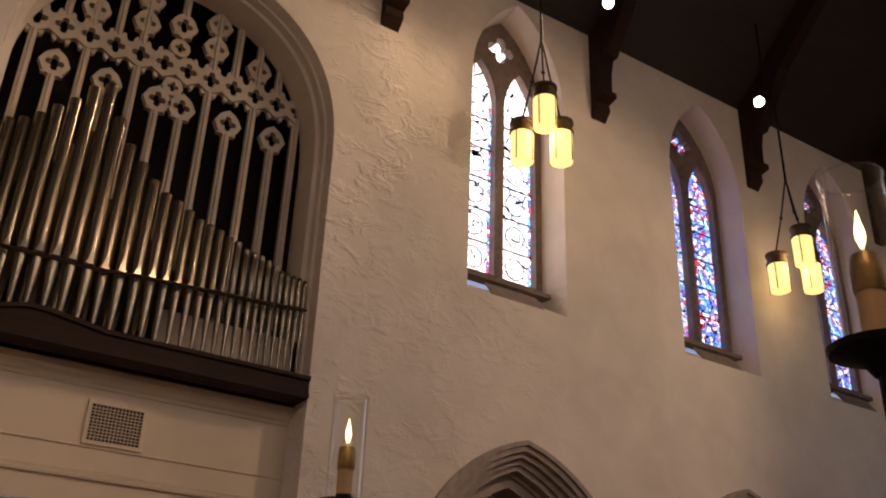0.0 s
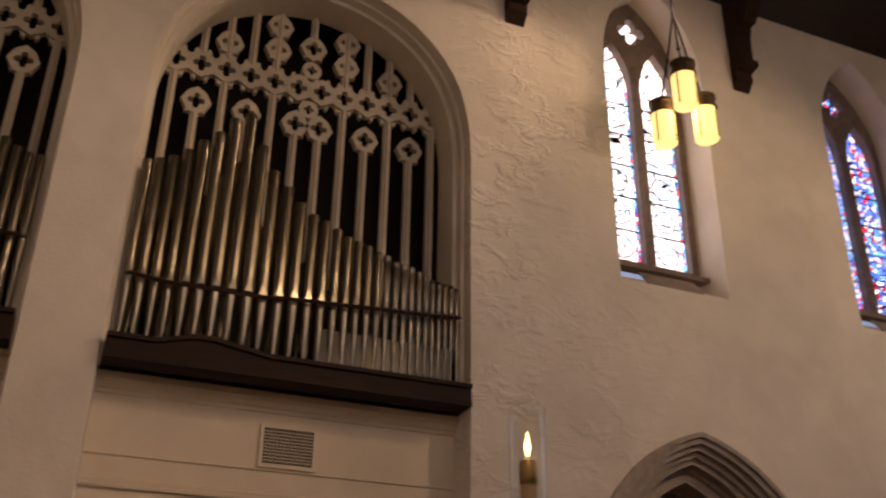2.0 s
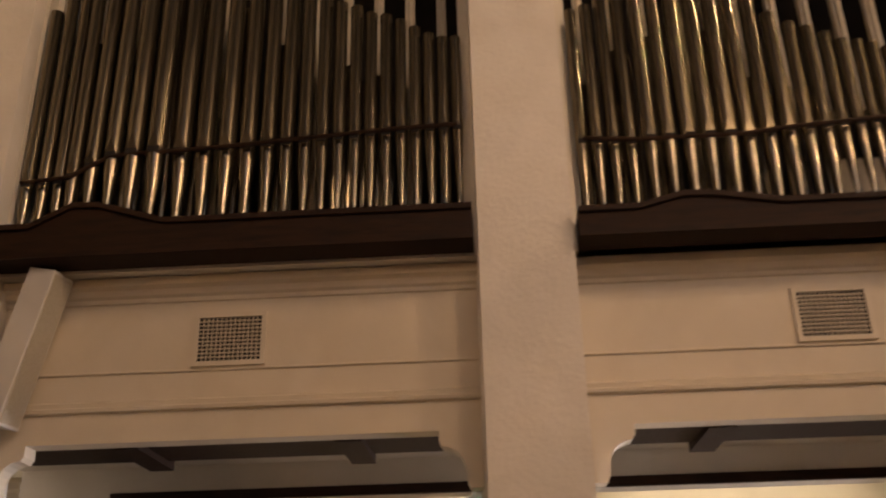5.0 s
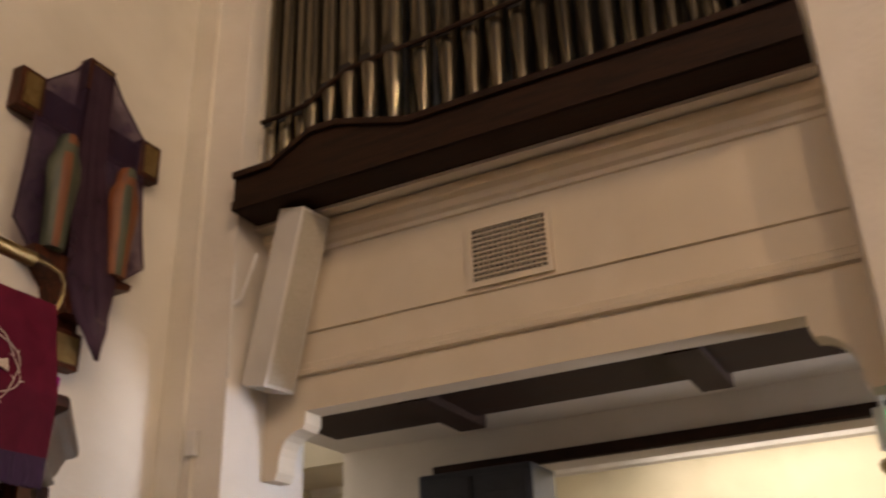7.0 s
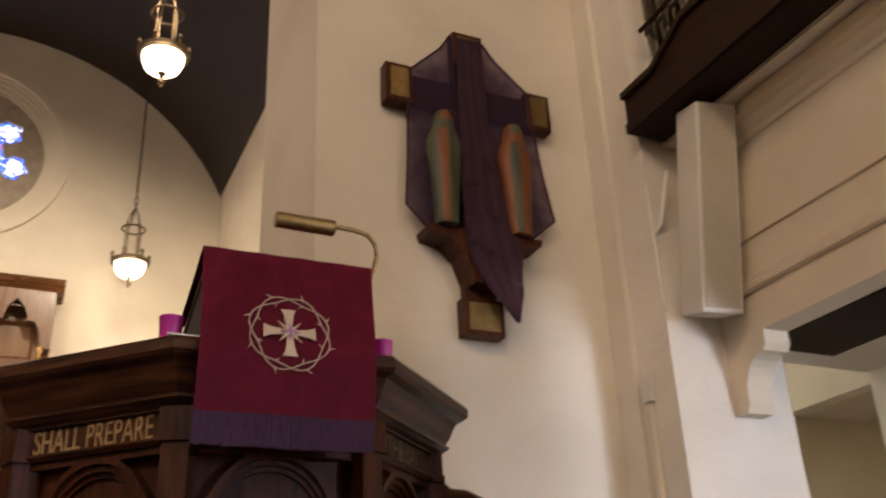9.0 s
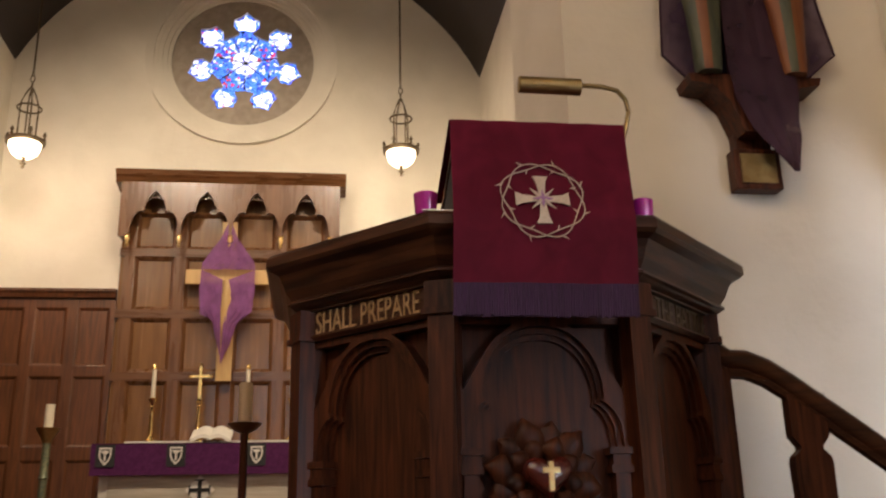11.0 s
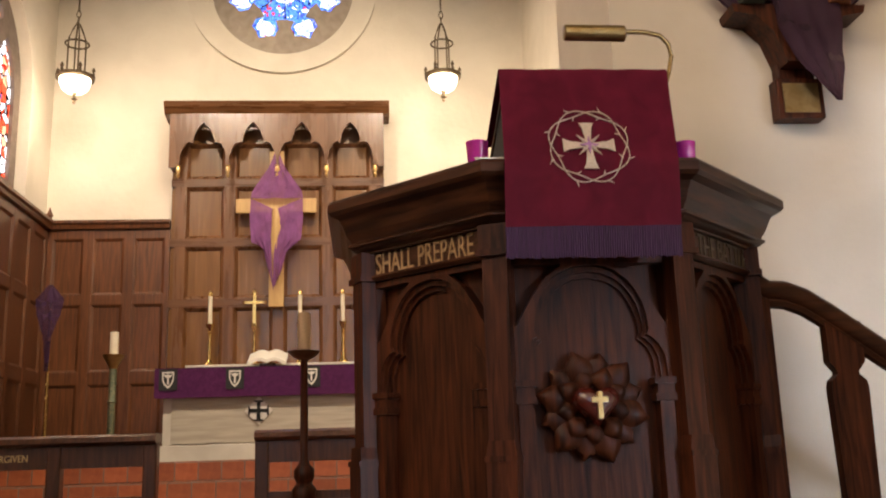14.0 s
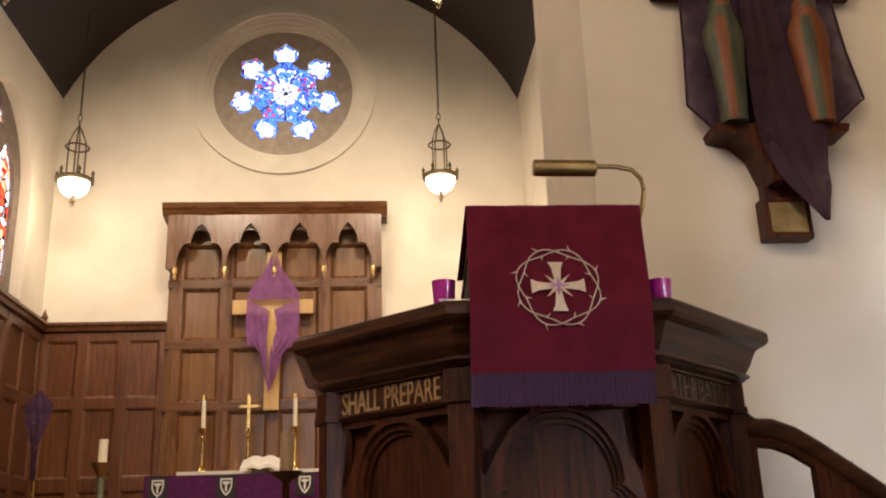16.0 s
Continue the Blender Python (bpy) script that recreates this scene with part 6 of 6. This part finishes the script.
def fall(u, w):
    """The fall's surface: over the desk's lip, then down before the rim. u from -1 to 1, w the height."""
    x = 0.601 + 0.247 * u - (0.016 + 0.007 * (1 + u)) * (2.257 - w) / 0.577
    k = (2.257 - w) / 0.577
    y = 3.150 - 0.078 * min(1, k / 0.52)
    if k > 0.5:
        y = 3.072 - 0.004 * math.sin(min(1, (k - 0.5) * 4))
    wob = 0.003 * math.sin(u * 5 + k * 3) * k + 0.0015 * math.sin(u * 13 - k * 9)
    return (x, y - wob, w)


def cloth_sheet(z0, z1, nu, nv, thick, mat, name, label, comb=0.0):
    b = bmesh.new()
    rows = []
    for j in range(nv + 1):
        w = z0 + (z1 - z0) * j / nv
        row = []
        for i in range(nu + 1):
            p = Vector(fall(-1 + 2 * i / nu, w))
            if comb:
                p.y -= comb * (i % 2) + random.uniform(0, comb * 0.6)
                p.x += random.uniform(-0.0012, 0.0012)
                if j == 0:
                    p.z += random.uniform(-0.005, 0.004)
            row.append(b.verts.new(p))
        rows.append(row)
    fs = []
    for a_, c_ in zip(rows, rows[1:]):
        for i in range(nu):
            fs.append(b.faces.new((a_[i], a_[i + 1], c_[i + 1], c_[i])))
    r = bmesh.ops.extrude_face_region(b, geom=fs)
    bmesh.ops.translate(b, verts=[v for v in r["geom"] if isinstance(v, bmesh.types.BMVert)], vec=(0, thick, 0))
    return part(name, b, mat, cloth, label, True)


cloth_sheet(1.765, 2.257, 30, 30, 0.006, BURGUNDY, "cloth", "burgundy brocade")
cloth_sheet(1.682, 1.768, 150, 3, 0.004, FRINGE, "fringe", "purple thread fringe", 0.0022)
b = bmesh.new()
rows = [[b.verts.new((0.601 + 0.247 * u, y, z)) for u in (-1, -0.5, 0, 0.5, 1)] for y, z in ((3.152, 2.257), (3.165, 2.262), (3.3, 2.21), (3.5, 2.14))]
for a_, c_ in zip(rows, rows[1:]):
    for i in range(4):
        b.faces.new((a_[i], a_[i + 1], c_[i + 1], c_[i]))
part("cloth_back", b, BURGUNDY, cloth)
EC = Vector((0.584, 0, 2.0))


def on_fall(dx, dz, out=0.004):
    w = EC.z + dz
    p = fall(0, w)
    return Vector((EC.x + dx, p[1] - out - 0.003, w))


R1 = 0.106
for ph in (0, math.pi):
    pts = []
    for i in range(97):
        a = 2 * math.pi * i / 96
        r = R1 + 0.009 * math.sin(4 * a + ph)
        pts.append(on_fall(r * math.cos(a), r * math.sin(a), 0.004 + 0.002 * math.cos(4 * a + ph)))
    part("thorn_wreath", sweep(pts, 0.0019, 6), THREAD, cloth, "embroidered wreath of thorns")
for i in range(16):
    a = 2 * math.pi * i / 16 + math.pi / 8 * (1 - i % 2) * 0.9
    s = 1 if i % 2 else -1
    r0, r1 = R1 + 0.008 * s, R1 + (0.024 if s > 0 else -0.022)
    part("thorn", sweep([on_fall(r0 * math.cos(a), r0 * math.sin(a)), on_fall(r1 * math.cos(a + 0.09), r1 * math.sin(a + 0.09))], [0.003, 0.0006], 6), THREAD, cloth)
for i in range(4):
    a = math.pi / 2 * i
    ca, sa = math.cos(a), math.sin(a)
    b = bmesh.new()
    arm = [(0.014, -0.0075), (0.055, -0.013), (0.072, -0.021), (0.072, 0.021), (0.055, 0.013), (0.014, 0.0075)]
    f0 = [b.verts.new(on_fall(u * ca - v * sa, u * sa + v * ca, 0.004)) for u, v in arm]
    b.faces.new(f0)
    r = bmesh.ops.extrude_face_region(b, geom=b.faces[:])
    bmesh.ops.translate(b, verts=[v for v in r["geom"] if isinstance(v, bmesh.types.BMVert)], vec=(0, 0.005, 0))
    part("cross_arm", b, THREAD, cloth, "silver-gilt embroidered arm")
    a2 = a + math.pi / 4
    part("ray", sweep([on_fall(0.008 * math.cos(a2), 0.008 * math.sin(a2), 0.005), on_fall(0.046 * math.cos(a2), 0.046 * math.sin(a2), 0.005)], [0.0065, 0.0008], 6), THREAD, cloth)
b = bmesh.new()
st = [on_fall((0.027 if i % 2 == 0 else 0.011) * math.cos(math.pi * i / 8), (0.027 if i % 2 == 0 else 0.011) * math.sin(math.pi * i / 8), 0.009) for i in range(16)]
b.faces.new([b.verts.new(p) for p in st])
r = bmesh.ops.extrude_face_region(b, geom=b.faces[:])
bmesh.ops.translate(b, verts=[v for v in r["geom"] if isinstance(v, bmesh.types.BMVert)], vec=(0, 0.006, 0))
part("star", b, LILAC, cloth, "small lilac star")

t = thing("desk_lamp", (0.85, 3.2, 1.971), "brass tube reading lamp on a curved neck", "lamp")
part("shade", sweep([(0.549, 3.139, 2.366), (0.552, 3.139, 2.366), (0.726, 3.139, 2.364), (0.729, 3.139, 2.364)], [0.020, 0.024, 0.024, 0.020], 20), OLDBRASS, t, "tubular brass shade", True)
part("neck", sweep([(0.728, 3.139, 2.370), (0.79, 3.140, 2.369), (0.835, 3.142, 2.360), (0.860, 3.148, 2.335), (0.868, 3.155, 2.30), (0.862, 3.165, 2.262), (0.852, 3.18, 2.22), (0.85, 3.2, 2.1), (0.85, 3.2, 1.971)], 0.0068, 10), OLDBRASS, t, "curved brass neck", True)


def votive(x, y, z):
    t = thing("votive_cup", (x, y, z), "magenta glass votive cup on the pulpit rim", "votive candle", "votive cups")
    b = bmesh.new()
    lathe([(0.026, 0.0), (0.028, 0.004), (0.033, 0.072), (0.0335, 0.075), (0.031, 0.075), (0.027, 0.012), (0.0, 0.012)], (x, y, z), 24, b)
    part("glass", b, MAGENTA_BODY, t, "magenta glass", True)
    part("wax", lathe([(0.0265, 0.013), (0.028, 0.04), (0.001, 0.041)], (x, y, z), 16), PURPLE, t)


votive(0.287, 3.185, 1.971)
votive(0.898, 3.20, 1.971)
# pale sheet added where the rim's top catches the light
t = thing("pale_rim_sheet", (0.33, 3.12, 1.971), "thin pale sheet in place of light caught on the pulpit rim", "paper")
b = bmesh.new()
vs = [b.verts.new(p) for p in ((0.268, 3.105, 1.976), (0.36, 3.105, 1.976), (0.38, 3.25, 1.984), (0.32, 3.25, 1.984))]
b.faces.new(vs)
r = bmesh.ops.extrude_face_region(b, geom=b.faces[:])
bmesh.ops.translate(b, verts=[v for v in r["geom"] if isinstance(v, bmesh.types.BMVert)], vec=(0, 0, -0.004))
part("sheet", b, PAPER, t)

# ---- pulpit stair ----
t = thing("pulpit_stair_rail", (1.9, 3.6, 0.0), "dark oak pulpit stair with moulded handrail", "stair")
SY = 3.58
pts = [(1.20, SY, 1.72), (1.26, SY, 1.672), (1.32, SY, 1.668), (1.38, SY, 1.645), (1.45, SY, 1.60), (1.65, SY, 1.455), (2.0, SY, 1.20), (2.45, SY, 0.87)]
part("handrail", sweep(pts, 0.036, 12), MOULDWOOD, t, smooth=True)
part("rail_fillet", sweep([(x, y, z - 0.038) for x, y, z in pts], 0.022, 8), MOULDWOOD, t)
for k, x in enumerate((1.50, 1.86, 2.22)):
    zt = 1.60 - (x - 1.45) * 0.73
    prof = [(0.050, 0.0), (0.050, -0.13), (0.040, -0.145), (0.030, -0.16), (0.030, -0.17), (0.048, -0.19), (0.052, -0.21), (0.046, -0.5), (0.044, -0.74)]
    lp = [(x + 1.2 * u, zt + w) for u, w in prof] + [(x - 1.2 * u, zt + w) for u, w in prof[::-1]]
    part("baluster", prism(lp, SY - 0.02, SY + 0.02, on_y), DARKWOOD, t, "flat shaped baluster")
part("newel", box((1.20, SY - 0.03, 0.9), (1.26, SY + 0.04, 1.64)), DARKWOOD, t)
part("string_board", prism([(1.22, 0.55), (1.22, 0.85), (1.30, 0.85), (2.55, -0.02), (2.2, -0.02)], SY - 0.025, SY + 0.025, on_y), DARKWOOD, t)
for k in range(5):
    part("tread", box((1.22 + k * 0.25, SY, 0.69 - 0.17 * k), (1.50 + k * 0.25, 4.38, 0.73 - 0.17 * k)), DARKWOOD, t)

# ---- spotlights on the trusses ----
truss_spot(1.70, -5.45, 8.63, (-1.5, 3, 3))
truss_spot(1.80, -8.09, 8.41, (-1.5, 4, 3))
